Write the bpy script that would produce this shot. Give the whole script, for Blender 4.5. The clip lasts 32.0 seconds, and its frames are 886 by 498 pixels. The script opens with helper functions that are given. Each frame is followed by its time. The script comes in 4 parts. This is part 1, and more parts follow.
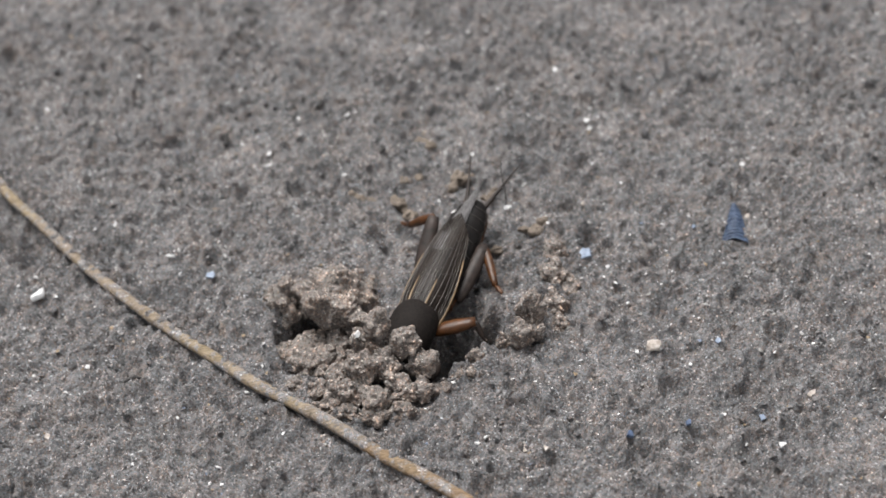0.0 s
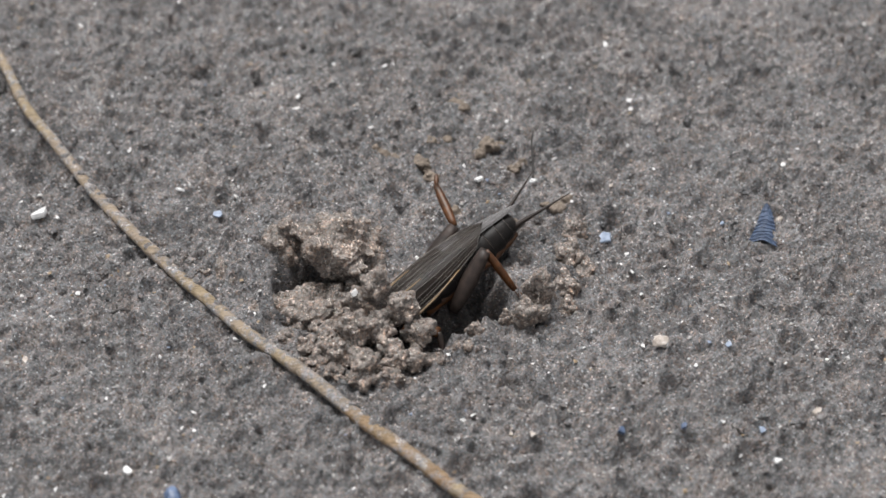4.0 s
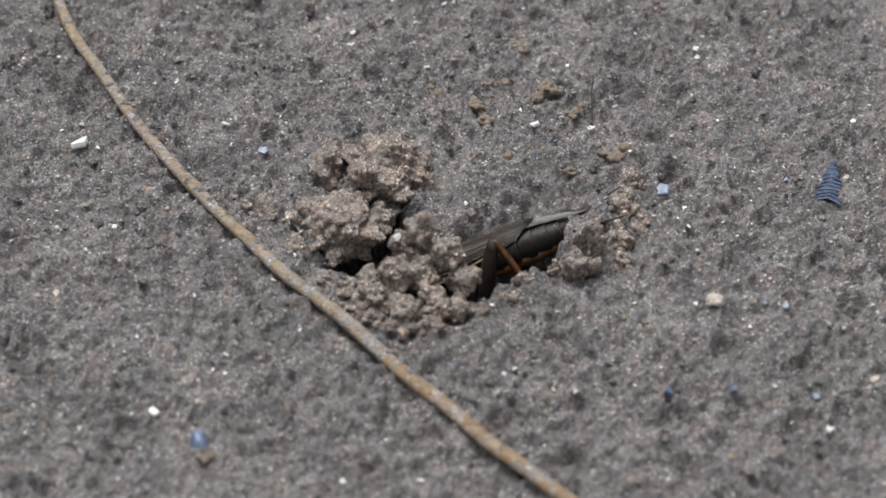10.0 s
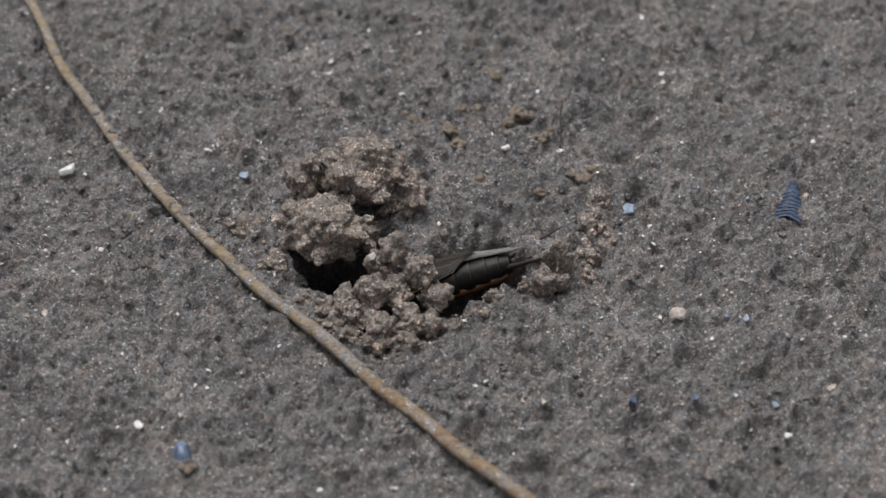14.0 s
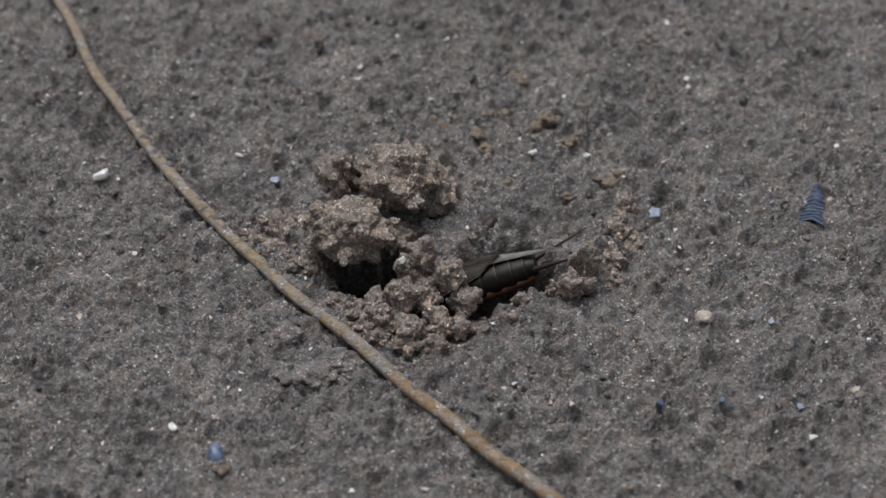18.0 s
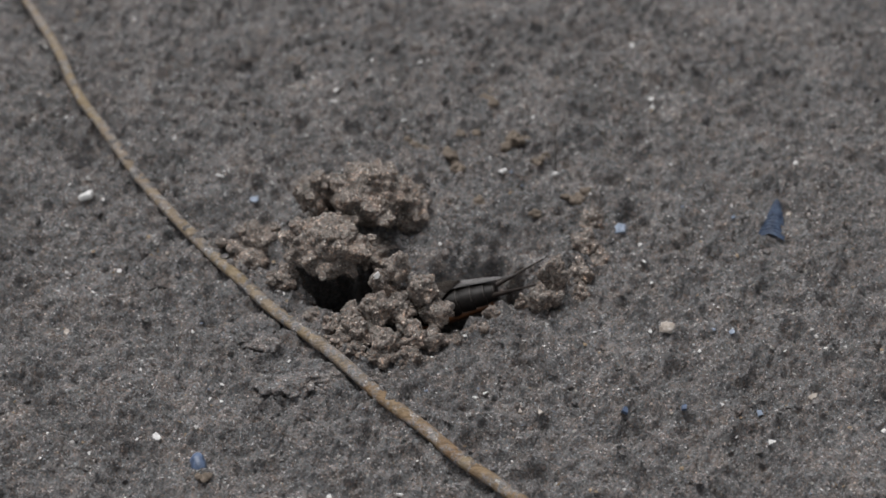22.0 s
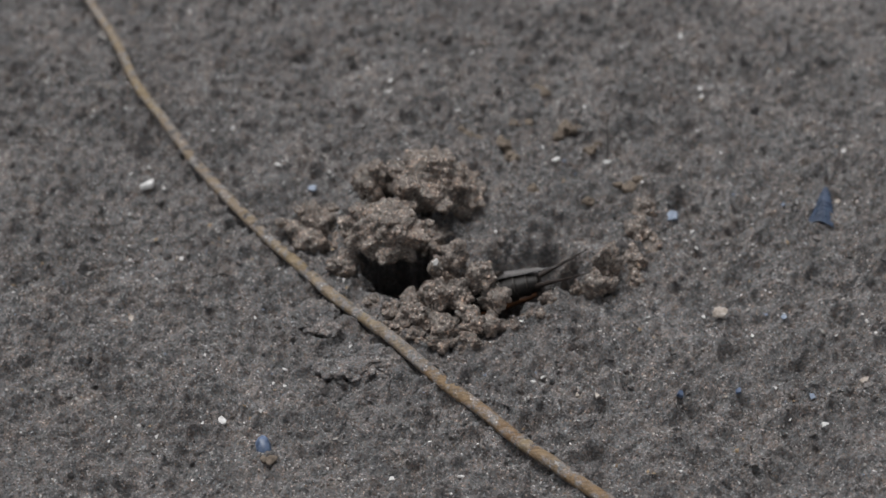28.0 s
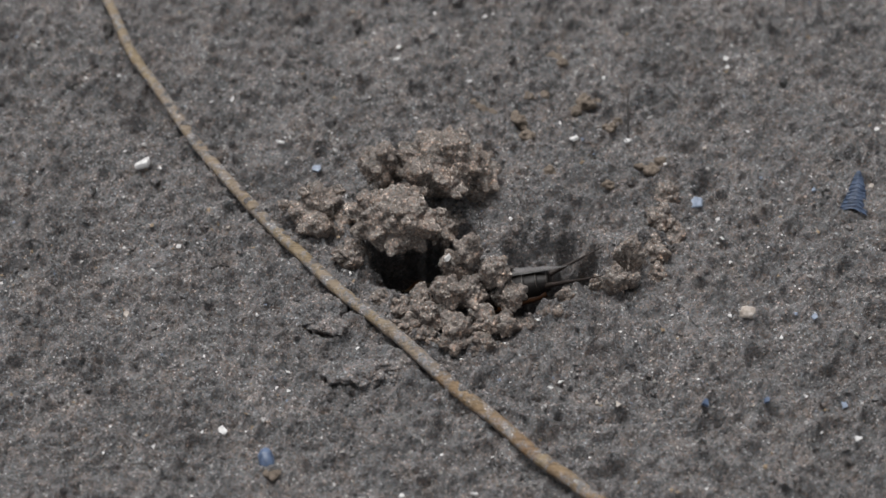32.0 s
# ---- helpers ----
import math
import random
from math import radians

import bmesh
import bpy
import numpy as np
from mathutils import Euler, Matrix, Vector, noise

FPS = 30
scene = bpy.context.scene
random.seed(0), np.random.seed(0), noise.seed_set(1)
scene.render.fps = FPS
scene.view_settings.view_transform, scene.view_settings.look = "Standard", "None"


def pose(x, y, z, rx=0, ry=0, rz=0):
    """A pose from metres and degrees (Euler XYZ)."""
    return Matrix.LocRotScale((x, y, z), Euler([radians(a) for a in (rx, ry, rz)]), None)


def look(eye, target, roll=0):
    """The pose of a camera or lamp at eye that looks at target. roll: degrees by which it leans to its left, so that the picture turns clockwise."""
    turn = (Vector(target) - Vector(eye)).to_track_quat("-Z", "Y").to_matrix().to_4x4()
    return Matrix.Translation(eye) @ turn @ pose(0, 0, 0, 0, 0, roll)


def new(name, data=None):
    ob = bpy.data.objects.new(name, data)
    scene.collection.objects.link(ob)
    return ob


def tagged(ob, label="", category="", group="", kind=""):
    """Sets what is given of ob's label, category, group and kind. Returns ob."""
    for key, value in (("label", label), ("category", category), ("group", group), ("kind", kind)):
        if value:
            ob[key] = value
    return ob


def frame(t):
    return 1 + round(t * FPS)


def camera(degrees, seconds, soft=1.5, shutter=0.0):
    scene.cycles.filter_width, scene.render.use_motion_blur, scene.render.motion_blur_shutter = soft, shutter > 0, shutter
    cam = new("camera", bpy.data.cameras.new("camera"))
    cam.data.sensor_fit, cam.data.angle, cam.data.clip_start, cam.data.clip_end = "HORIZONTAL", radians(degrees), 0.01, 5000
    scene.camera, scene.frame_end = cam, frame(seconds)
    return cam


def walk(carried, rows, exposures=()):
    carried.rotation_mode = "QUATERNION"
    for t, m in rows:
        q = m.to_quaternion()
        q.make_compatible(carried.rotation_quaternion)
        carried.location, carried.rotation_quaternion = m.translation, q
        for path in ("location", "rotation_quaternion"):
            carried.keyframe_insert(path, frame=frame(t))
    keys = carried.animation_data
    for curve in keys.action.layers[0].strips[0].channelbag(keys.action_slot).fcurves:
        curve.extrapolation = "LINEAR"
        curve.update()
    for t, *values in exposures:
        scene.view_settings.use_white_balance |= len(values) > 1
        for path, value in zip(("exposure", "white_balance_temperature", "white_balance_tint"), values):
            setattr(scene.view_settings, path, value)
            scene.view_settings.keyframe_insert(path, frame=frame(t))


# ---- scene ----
PATH = [
    (0, (-0.01484, -0.33340, 0.30080), (0.01062, -0.00919, 0.01948), -4.080),
    (0.5, (-0.01574, -0.33317, 0.29830), (0.01243, -0.00891, 0.01730), -3.636),
    (1, (-0.01286, -0.33188, 0.29997), (0.01106, -0.00895, 0.01705), -4.239),
    (1.5, (-0.01526, -0.33539, 0.29936), (0.01071, -0.01082, 0.01850), -4.092),
    (2, (-0.01203, -0.33591, 0.29984), (0.00902, -0.01120, 0.01874), -4.721),
    (2.5, (-0.01370, -0.33070, 0.29910), (0.00677, -0.00911, 0.01439), -3.958),
    (4.5, (0.00796, -0.32134, 0.28618), (0.01113, -0.00021, 0.00024), 1.222),
    (5, (0.00937, -0.32393, 0.28348), (0.01043, -0.00186, -0.00142), 1.006),
    (5.5, (0.00803, -0.32340, 0.28397), (0.00837, -0.00390, -0.00381), 0.733),
    (6, (0.00712, -0.31743, 0.28151), (0.00639, 0.00154, -0.00685), 0.972),
    (6.5, (0.00771, -0.31580, 0.28192), (0.00652, 0.00132, -0.00849), 0.978),
    (7, (0.01008, -0.31321, 0.28321), (0.00703, 0.00548, -0.00545), 1.175),
    (7.5, (0.01373, -0.31085, 0.28186), (0.00178, 0.00743, -0.00702), 0.543),
    (8, (0.01148, -0.31278, 0.28033), (0.00225, 0.00563, -0.00851), 0.785),
    (8.5, (0.00839, -0.31300, 0.28183), (-0.00375, 0.00589, -0.00637), 0.801),
    (9, (0.01091, -0.31350, 0.28038), (-0.00221, 0.00624, -0.00684), 0.709),
    (9.5, (0.01193, -0.31064, 0.27933), (-0.00010, 0.00630, -0.01102), 0.738),
    (10, (0.01067, -0.31013, 0.27960), (0.00084, 0.00480, -0.01301), 0.731),
    (10.5, (0.01176, -0.30935, 0.28125), (-0.00059, 0.00622, -0.01058), 0.529),
    (11, (0.01115, -0.30992, 0.28183), (-0.00099, 0.00672, -0.00885), 0.652),
    (11.5, (0.01370, -0.31057, 0.28294), (0.00104, 0.00562, -0.00821), 0.337),
    (12, (0.01453, -0.31396, 0.28224), (0.00323, 0.00284, -0.00830), 0.237),
    (12.5, (0.01540, -0.31695, 0.28588), (0.00504, 0.00165, -0.00272), 0.308),
    (13, (0.01715, -0.31815, 0.28820), (0.00466, 0.00125, 0.00057), 0.069),
    (13.5, (0.01662, -0.31988, 0.28758), (0.00676, -0.00251, -0.00238), 0.304),
    (14, (0.01629, -0.32410, 0.28807), (0.00553, -0.00469, 0.00038), 0.071),
    (14.5, (0.01568, -0.32374, 0.29196), (0.00452, -0.00548, 0.00302), 0.138),
    (16.5, (0.01512, -0.32547, 0.29330), (0.00343, -0.00767, 0.00388), -0.125),
    (17, (0.01506, -0.32488, 0.29424), (0.00357, -0.00684, 0.00507), -0.054),
    (17.5, (0.01549, -0.32770, 0.29209), (0.00194, -0.00718, 0.00576), -0.127),
    (18, (0.01486, -0.32752, 0.29308), (0.00076, -0.00879, 0.00479), -0.392),
    (18.5, (0.01427, -0.32776, 0.29382), (0.00152, -0.01073, 0.00360), -0.446),
    (19, (0.01577, -0.32924, 0.29376), (0.00344, -0.01067, 0.00520), -0.103),
    (19.5, (0.01494, -0.33040, 0.29532), (0.00297, -0.00957, 0.00927), -0.087),
    (20, (0.01576, -0.33371, 0.29756), (0.00319, -0.01145, 0.01315), -0.175),
    (20.5, (0.01895, -0.33957, 0.29788), (0.00273, -0.01781, 0.01309), -0.875),
    (21, (0.01739, -0.34015, 0.29879), (0.00406, -0.01853, 0.01369), -0.617),
    (21.5, (0.01771, -0.33980, 0.30152), (0.00543, -0.01888, 0.01559), -0.619),
    (22, (0.01771, -0.34065, 0.30341), (0.00593, -0.01931, 0.01792), -0.505),
    (22.5, (0.01656, -0.34549, 0.30182), (0.00450, -0.02241, 0.01832), -0.537),
    (23, (0.01679, -0.34519, 0.30256), (0.00495, -0.02360, 0.01736), -0.822),
    (23.5, (0.01724, -0.34491, 0.30602), (0.00520, -0.02345, 0.02069), -0.761),
    (24, (0.01738, -0.34944, 0.30511), (0.00584, -0.02460, 0.02361), -0.706),
    (24.5, (0.01384, -0.34998, 0.30537), (0.00436, -0.02531, 0.02359), -0.381),
    (25, (0.01537, -0.35028, 0.30537), (0.00218, -0.02796, 0.02105), -1.029),
    (25.5, (0.01377, -0.35117, 0.30681), (0.00010, -0.02939, 0.02190), -0.954),
    (27.5, (0.01095, -0.35099, 0.30759), (-0.00325, -0.02812, 0.02395), -1.271),
    (28, (0.01030, -0.34784, 0.30893), (-0.00389, -0.02769, 0.02223), -0.923),
    (28.5, (0.01142, -0.33867, 0.30999), (-0.00875, -0.02081, 0.02110), -1.527),
    (29, (0.00871, -0.32404, 0.31478), (-0.00735, -0.01236, 0.01898), -0.751),
    (29.5, (0.01250, -0.31600, 0.31608), (-0.00728, -0.01007, 0.01455), -1.320),
    (30, (0.00707, -0.30948, 0.32057), (-0.00172, -0.00985, 0.01227), -0.242),
    (30.5, (0.00435, -0.31045, 0.31524), (-0.00358, -0.01115, 0.00661), -0.046),
    (31, (0.00433, -0.30769, 0.31882), (-0.00048, -0.00868, 0.00983), 0.407),
    (31.5, (0.01035, -0.31221, 0.31590), (-0.00084, -0.01287, 0.00739), -0.439),
    (32, (0.00551, -0.31060, 0.31315), (-0.00675, -0.01077, 0.00516), -0.516),
]
cam = camera(20.0, 32.0)
cam.data.dof.use_dof = True
cam.data.dof.focus_distance, cam.data.dof.aperture_fstop = 0.428, 20
EXPOSURE = [(0, 0.83), (2.5, 0.8), (5, 0.78), (7, 0.77), (9, 0.67), (12, 0.62), (14, 0.24), (17, 0.08), (23, 0.0), (28, -0.02), (30, 0.12), (32, 0.16)]
walk(cam, [(t, look(eye, target, roll)) for t, eye, target, roll in PATH], EXPOSURE)


# ---- world, light, exposure ----
def daylight():
    world = bpy.data.worlds.new("overcast_sky")
    scene.world = world
    world.use_nodes = True
    nodes, links = world.node_tree.nodes, world.node_tree.links
    sky = nodes.new("ShaderNodeTexSky")
    sky.sky_type, sky.sun_disc = "NISHITA", False
    sky.sun_elevation, sky.sun_rotation = radians(72), radians(323)
    sky.dust_density, sky.ozone_density = 4.0, 1.0
    back = nodes["Background"]
    back.inputs[1].default_value = 0.125
    # cloud cover takes most of the blue out of the sky
    grey = nodes.new("ShaderNodeHueSaturation")
    grey.inputs["Saturation"].default_value = 0.12
    links.new(sky.outputs[0], grey.inputs["Color"])
    links.new(grey.outputs[0], back.inputs[0])
    sun = new("sun", bpy.data.lights.new("sun", "SUN"))
    sun.data.energy, sun.data.angle, sun.data.color = 3.0, radians(32), (1.0, 0.99, 0.976)
    sun.matrix_world = look((-0.185, 0.245, 0.952), (0, 0, 0))


daylight()

# ---- noise for relief ----
RNG = np.random.default_rng(7)
PERM = np.tile(RNG.permutation(256), 3)
GRAD = RNG.normal(size=(256, 3))
GRAD /= np.linalg.norm(GRAD, axis=1)[:, None]


def perlin(p):
    """Gradient noise, about -0.7 to 0.7, at an array of points (n, 3)."""
    base = np.floor(p).astype(int)
    f = p - base
    w = f * f * f * (f * (f * 6 - 15) + 10)
    base &= 255
    total = np.zeros(len(p))
    for i in (0, 1):
        for j in (0, 1):
            for k in (0, 1):
                h = PERM[PERM[PERM[base[:, 0] + i] + base[:, 1] + j] + base[:, 2] + k]
                d = (GRAD[h] * (f - (i, j, k))).sum(1)
                total += d * (w[:, 0] if i else 1 - w[:, 0]) * (w[:, 1] if j else 1 - w[:, 1]) * (w[:, 2] if k else 1 - w[:, 2])
    return total


MM = 0.001

# ---- materials ----
def material(name, rough=0.8, metal=0.0, coat=0.0, gloss=0.3):
    m = bpy.data.materials.new(name)
    m.use_nodes = True
    bsdf = m.node_tree.nodes["Principled BSDF"]
    bsdf.inputs["Roughness"].default_value, bsdf.inputs["Metallic"].default_value = rough, metal
    bsdf.inputs["Coat Weight"].default_value, bsdf.inputs["Specular IOR Level"].default_value = coat, gloss
    return m, m.node_tree.nodes, m.node_tree.links, bsdf


def ramp(nodes, stops, mode="LINEAR"):
    node = nodes.new("ShaderNodeValToRGB")
    node.color_ramp.interpolation = mode
    while len(node.color_ramp.elements) < len(stops):
        node.color_ramp.elements.new(0.5)
    for e, (at, colour) in zip(node.color_ramp.elements, stops):
        e.position, e.color = at, (*colour, 1)
    return node


def texture(nodes, links, kind, scale, where, **values):
    node = nodes.new(kind)
    node.inputs["Scale"].default_value = scale
    for key, value in values.items():
        node.inputs[key].default_value = value
    links.new(where, node.inputs["Vector"])
    return node


def mix(nodes, links, kind, a, b, factor):
    node = nodes.new("ShaderNodeMix")
    node.data_type, node.blend_type = "RGBA", kind
    for socket, value in ((node.inputs[0], factor), (node.inputs[6], a), (node.inputs[7], b)):
        if hasattr(value, "links"):
            links.new(value, socket)
        elif isinstance(value, tuple):
            socket.default_value = (*value, 1)
        else:
            socket.default_value = value
    return node.outputs[2]


def bump(nodes, links, height, strength, distance, bsdf, before=None):
    node = nodes.new("ShaderNodeBump")
    node.inputs["Strength"].default_value, node.inputs["Distance"].default_value = strength, distance
    links.new(height, node.inputs["Height"])
    if before:
        links.new(before, node.inputs["Normal"])
    links.new(node.outputs[0], bsdf.inputs["Normal"])
    return node.outputs[0]


def sand_nodes(nodes, links, where, loose=0.0):
    """Colour and two heights of damp grey-brown sand: single grains, small patches and damp stains."""
    grain = texture(nodes, links, "ShaderNodeTexVoronoi", 3300, where)
    tint = ramp(nodes, [(0.0, (0.088, 0.085, 0.088)), (0.2, (0.132, 0.127, 0.131)), (0.5, (0.161, 0.156, 0.16)), (0.8, (0.186, 0.181, 0.185)), (0.94, (0.238, 0.231, 0.237)), (1.0, (0.44, 0.431, 0.435))])
    split = nodes.new("ShaderNodeSeparateColor")
    links.new(grain.outputs["Color"], split.inputs[0])
    links.new(split.outputs[0], tint.inputs[0])
    patch = texture(nodes, links, "ShaderNodeTexNoise", 75, where, Detail=6.0, Roughness=0.7)
    damp = ramp(nodes, [(0.33, (0.72, 0.725, 0.73)), (0.66, (1.22, 1.195, 1.17))])
    links.new(patch.outputs[0], damp.inputs[0])
    tone = texture(nodes, links, "ShaderNodeTexNoise", 260, where, Detail=4.0, Roughness=0.65)
    warm = ramp(nodes, [(0.34, (0.95, 0.965, 0.955)), (0.5, (1.0, 1.0, 1.0)), (0.68, (1.1, 1.02, 0.95))])
    links.new(tone.outputs[0], warm.inputs[0])
    mid = texture(nodes, links, "ShaderNodeTexNoise", 1150, where, Detail=3.0, Roughness=0.6)
    grey = ramp(nodes, [(0.3, (0.68, 0.675, 0.67)), (0.7, (1.3, 1.29, 1.28))])
    links.new(mid.outputs[0], grey.inputs[0])
    # grains of several minerals: bluish, neutral and rusty ones
    hue = ramp(nodes, [(0.0, (0.9, 1.0, 1.07)), (0.3, (0.98, 1.01, 1.0)), (0.7, (1.0, 0.99, 1.0)), (1.0, (1.16, 0.98, 0.86))])
    links.new(split.outputs[1], hue.inputs[0])
    c = mix(nodes, links, "MULTIPLY", tint.outputs[0], hue.outputs[0], 1.0)
    # loose grains on broken faces differ more from one another
    speck = ramp(nodes, [(0.0, (0.6, 0.59, 0.58)), (0.35, (0.92, 0.91, 0.9)), (0.75, (1.08, 1.08, 1.08)), (1.0, (1.75, 1.74, 1.72))])
    links.new(split.outputs[2], speck.inputs[0])
    c = mix(nodes, links, "MULTIPLY", c, speck.outputs[0], loose)
    c = mix(nodes, links, "MULTIPLY", c, damp.outputs[0], 1.0)
    c = mix(nodes, links, "MULTIPLY", c, warm.outputs[0], 1.0)
    c = mix(nodes, links, "MULTIPLY", c, grey.outputs[0], 1.0)
    fine = texture(nodes, links, "ShaderNodeTexNoise", 900, where, Detail=5.0, Roughness=0.7)
    return c, fine.outputs[0], grain.outputs["Distance"]


def sand_material(name, lit_tint=(1.0, 1.0, 1.0), loose=0.0, relief=0.0013):
    """The tint warms dug-up sand and brightens it in place of light."""
    m, nodes, links, bsdf = material(name, 0.8)
    where = nodes.new("ShaderNodeTexCoord").outputs["Object"]
    c, fine, grain = sand_nodes(nodes, links, where, loose)
    links.new(mix(nodes, links, "MULTIPLY", c, lit_tint, 1.0), bsdf.inputs["Base Color"])
    first = bump(nodes, links, fine, 1.0, relief, bsdf)
    bump(nodes, links, grain, 0.9, -0.00022, bsdf, first)
    return m


def straw_material(name, stain, crusted=0.49):
    """Fibrous dry straw with stains, crusted with sand in patches."""
    m, nodes, links, bsdf = material(name, 0.65)
    where = nodes.new("ShaderNodeTexCoord").outputs["Object"]
    c, fine, grain = sand_nodes(nodes, links, where)
    along = nodes.new("ShaderNodeMapping")
    along.inputs["Rotation"].default_value = (0, 0, radians(51))
    along.inputs["Scale"].default_value = (0.12, 1, 1)
    links.new(where, along.inputs["Vector"])
    fibre = texture(nodes, links, "ShaderNodeTexNoise", 2600, along.outputs[0], Detail=3.0)
    blot = texture(nodes, links, "ShaderNodeTexNoise", 130, where, Detail=3.0)
    tan = ramp(nodes, [(0.3, (0.107, 0.085, 0.063)), (0.5, (0.166, 0.135, 0.102)), (0.7, (0.234, 0.197, 0.156))])
    links.new(fibre.outputs[0], tan.inputs[0])
    rust = ramp(nodes, stain)
    links.new(blot.outputs[0], rust.inputs[0])
    straw = mix(nodes, links, "MULTIPLY", tan.outputs[0], rust.outputs[0], 1.0)
    crust = texture(nodes, links, "ShaderNodeTexNoise", 420, where, Detail=6.0, Roughness=0.75)
    cover = ramp(nodes, [(crusted - 0.02, (0, 0, 0)), (crusted + 0.1, (1, 1, 1))])
    links.new(crust.outputs[0], cover.inputs[0])
    links.new(mix(nodes, links, "MIX", straw, c, cover.outputs[0]), bsdf.inputs["Base Color"])
    first = bump(nodes, links, crust.outputs[0], 0.8, 0.0008, bsdf)
    second = bump(nodes, links, fibre.outputs[0], 0.5, 0.0002, bsdf, first)
    bump(nodes, links, fine, 0.4, 0.0003, bsdf, second)
    return m


def plain_material(name, colour, other, scale, rough=0.6, relief=0.0002, coat=0.0, stretch=(1, 1, 1), gloss=0.3):
    """Two colours in a fine mottle, with a relief of the same pattern."""
    m, nodes, links, bsdf = material(name, rough, 0.0, coat, gloss)
    where = nodes.new("ShaderNodeTexCoord").outputs["Object"]
    squeeze = nodes.new("ShaderNodeMapping")
    squeeze.inputs["Scale"].default_value = stretch
    links.new(where, squeeze.inputs["Vector"])
    mottle = texture(nodes, links, "ShaderNodeTexNoise", scale, squeeze.outputs[0], Detail=5.0, Roughness=0.65)
    tint = ramp(nodes, [(0.32, colour), (0.68, other)])
    links.new(mottle.outputs[0], tint.inputs[0])
    links.new(tint.outputs[0], bsdf.inputs["Base Color"])
    bump(nodes, links, mottle.outputs[0], 0.6, relief, bsdf)
    return m


def chip_material(name, stops, rough=0.45):
    """Colour by the single chip, with a slight mottle."""
    m, nodes, links, bsdf = material(name, rough)
    tint = ramp(nodes, stops, "CONSTANT")
    links.new(nodes.new("ShaderNodeNewGeometry").outputs["Random Per Island"], tint.inputs[0])
    where = nodes.new("ShaderNodeTexCoord").outputs["Object"]
    mottle = texture(nodes, links, "ShaderNodeTexNoise", 1500, where, Detail=3.0)
    shade = ramp(nodes, [(0.3, (0.75, 0.75, 0.75)), (0.7, (1.1, 1.1, 1.1))])
    links.new(mottle.outputs[0], shade.inputs[0])
    links.new(mix(nodes, links, "MULTIPLY", tint.outputs[0], shade.outputs[0], 1.0), bsdf.inputs["Base Color"])
    return m


SAND = sand_material("damp_sand")
# Warmer copy for dug clods, brightened in colour for light on their faces.
LIT_DUG_SAND = sand_material("lit_dug_sand", (1.24, 1.12, 1.005), 0.6, 0.0008)
STRAW = straw_material("sandy_dry_straw", [(0.42, (1.02, 0.98, 0.96)), (0.6, (1.0, 0.93, 0.76))])
BROWN_STRAW = straw_material("brown_weathered_straw", [(0.35, (0.92, 0.8, 0.62)), (0.65, (0.9, 0.69, 0.5))], 0.5)
WHITE_SHELL = plain_material("white_shell", (0.36, 0.355, 0.35), (0.58, 0.575, 0.57), 700, 0.4, 0.0001)
BLUE_SHELL = plain_material("blue_grey_shell", (0.028, 0.042, 0.075), (0.095, 0.13, 0.205), 600, 0.35, 0.0001)
PALE_BLUE = plain_material("pale_blue_shell", (0.1, 0.13, 0.18), (0.24, 0.275, 0.34), 500, 0.4, 0.0001)
CHAR = plain_material("black_plant_debris", (0.012, 0.011, 0.011), (0.04, 0.036, 0.034), 900, 0.7, 0.0003)
BUFF = plain_material("buff_stone", (0.2, 0.165, 0.137), (0.42, 0.385, 0.355), 700, 0.6, 0.0002)
RUST = plain_material("ochre_crumb", (0.072, 0.056, 0.043), (0.178, 0.146, 0.119), 1300, 0.85, 0.0006)
SHELL = plain_material("dark_chitin", (0.006, 0.005, 0.005), (0.02, 0.016, 0.015), 900, 0.42, 0.0001, gloss=0.35)
ABDOMEN = plain_material("grey_brown_chitin", (0.0022, 0.0018, 0.0017), (0.0085, 0.0066, 0.0058), 1100, 0.42, 0.0002, gloss=0.16, stretch=(1.6, 0.5, 0.5))
VELVET = plain_material("velvety_brown_chitin", (0.004, 0.003, 0.0027), (0.0125, 0.0095, 0.008), 1700, 0.75, 0.0002, gloss=0.12)
AMBER = plain_material("amber_chitin", (0.016, 0.0063, 0.0024), (0.075, 0.028, 0.0082), 420, 0.4, 0.0001, gloss=0.25)
DARK_LEG = plain_material("brown_leg_chitin", (0.009, 0.0068, 0.006), (0.034, 0.024, 0.02), 520, 0.5, 0.0001, gloss=0.2)
GOLD = plain_material("golden_wing_edge", (0.07, 0.042, 0.018), (0.17, 0.11, 0.055), 700, 0.42, 0.0001)
VEIN = plain_material("pale_wing_vein", (0.014, 0.011, 0.009), (0.075, 0.062, 0.052), 1500, 0.3, 0.0001)
WING = plain_material("brown_wing_membrane", (0.0045, 0.0032, 0.0026), (0.036, 0.026, 0.0205), 900, 0.38, 0.0002, gloss=0.22, stretch=(0.18, 1, 1))
PALE_WING = plain_material("pale_folded_wing", (0.03, 0.028, 0.028), (0.13, 0.122, 0.122), 1100, 0.36, 0.0002, stretch=(0.25, 1, 1))
GRIT = chip_material("shell_grit", [(0.0, (0.36, 0.35, 0.34)), (0.3, (0.26, 0.25, 0.235)), (0.55, (0.24, 0.18, 0.12)), (0.74, (0.17, 0.2, 0.26)), (0.79, (0.05, 0.046, 0.044)), (0.87, (0.6, 0.59, 0.58))])


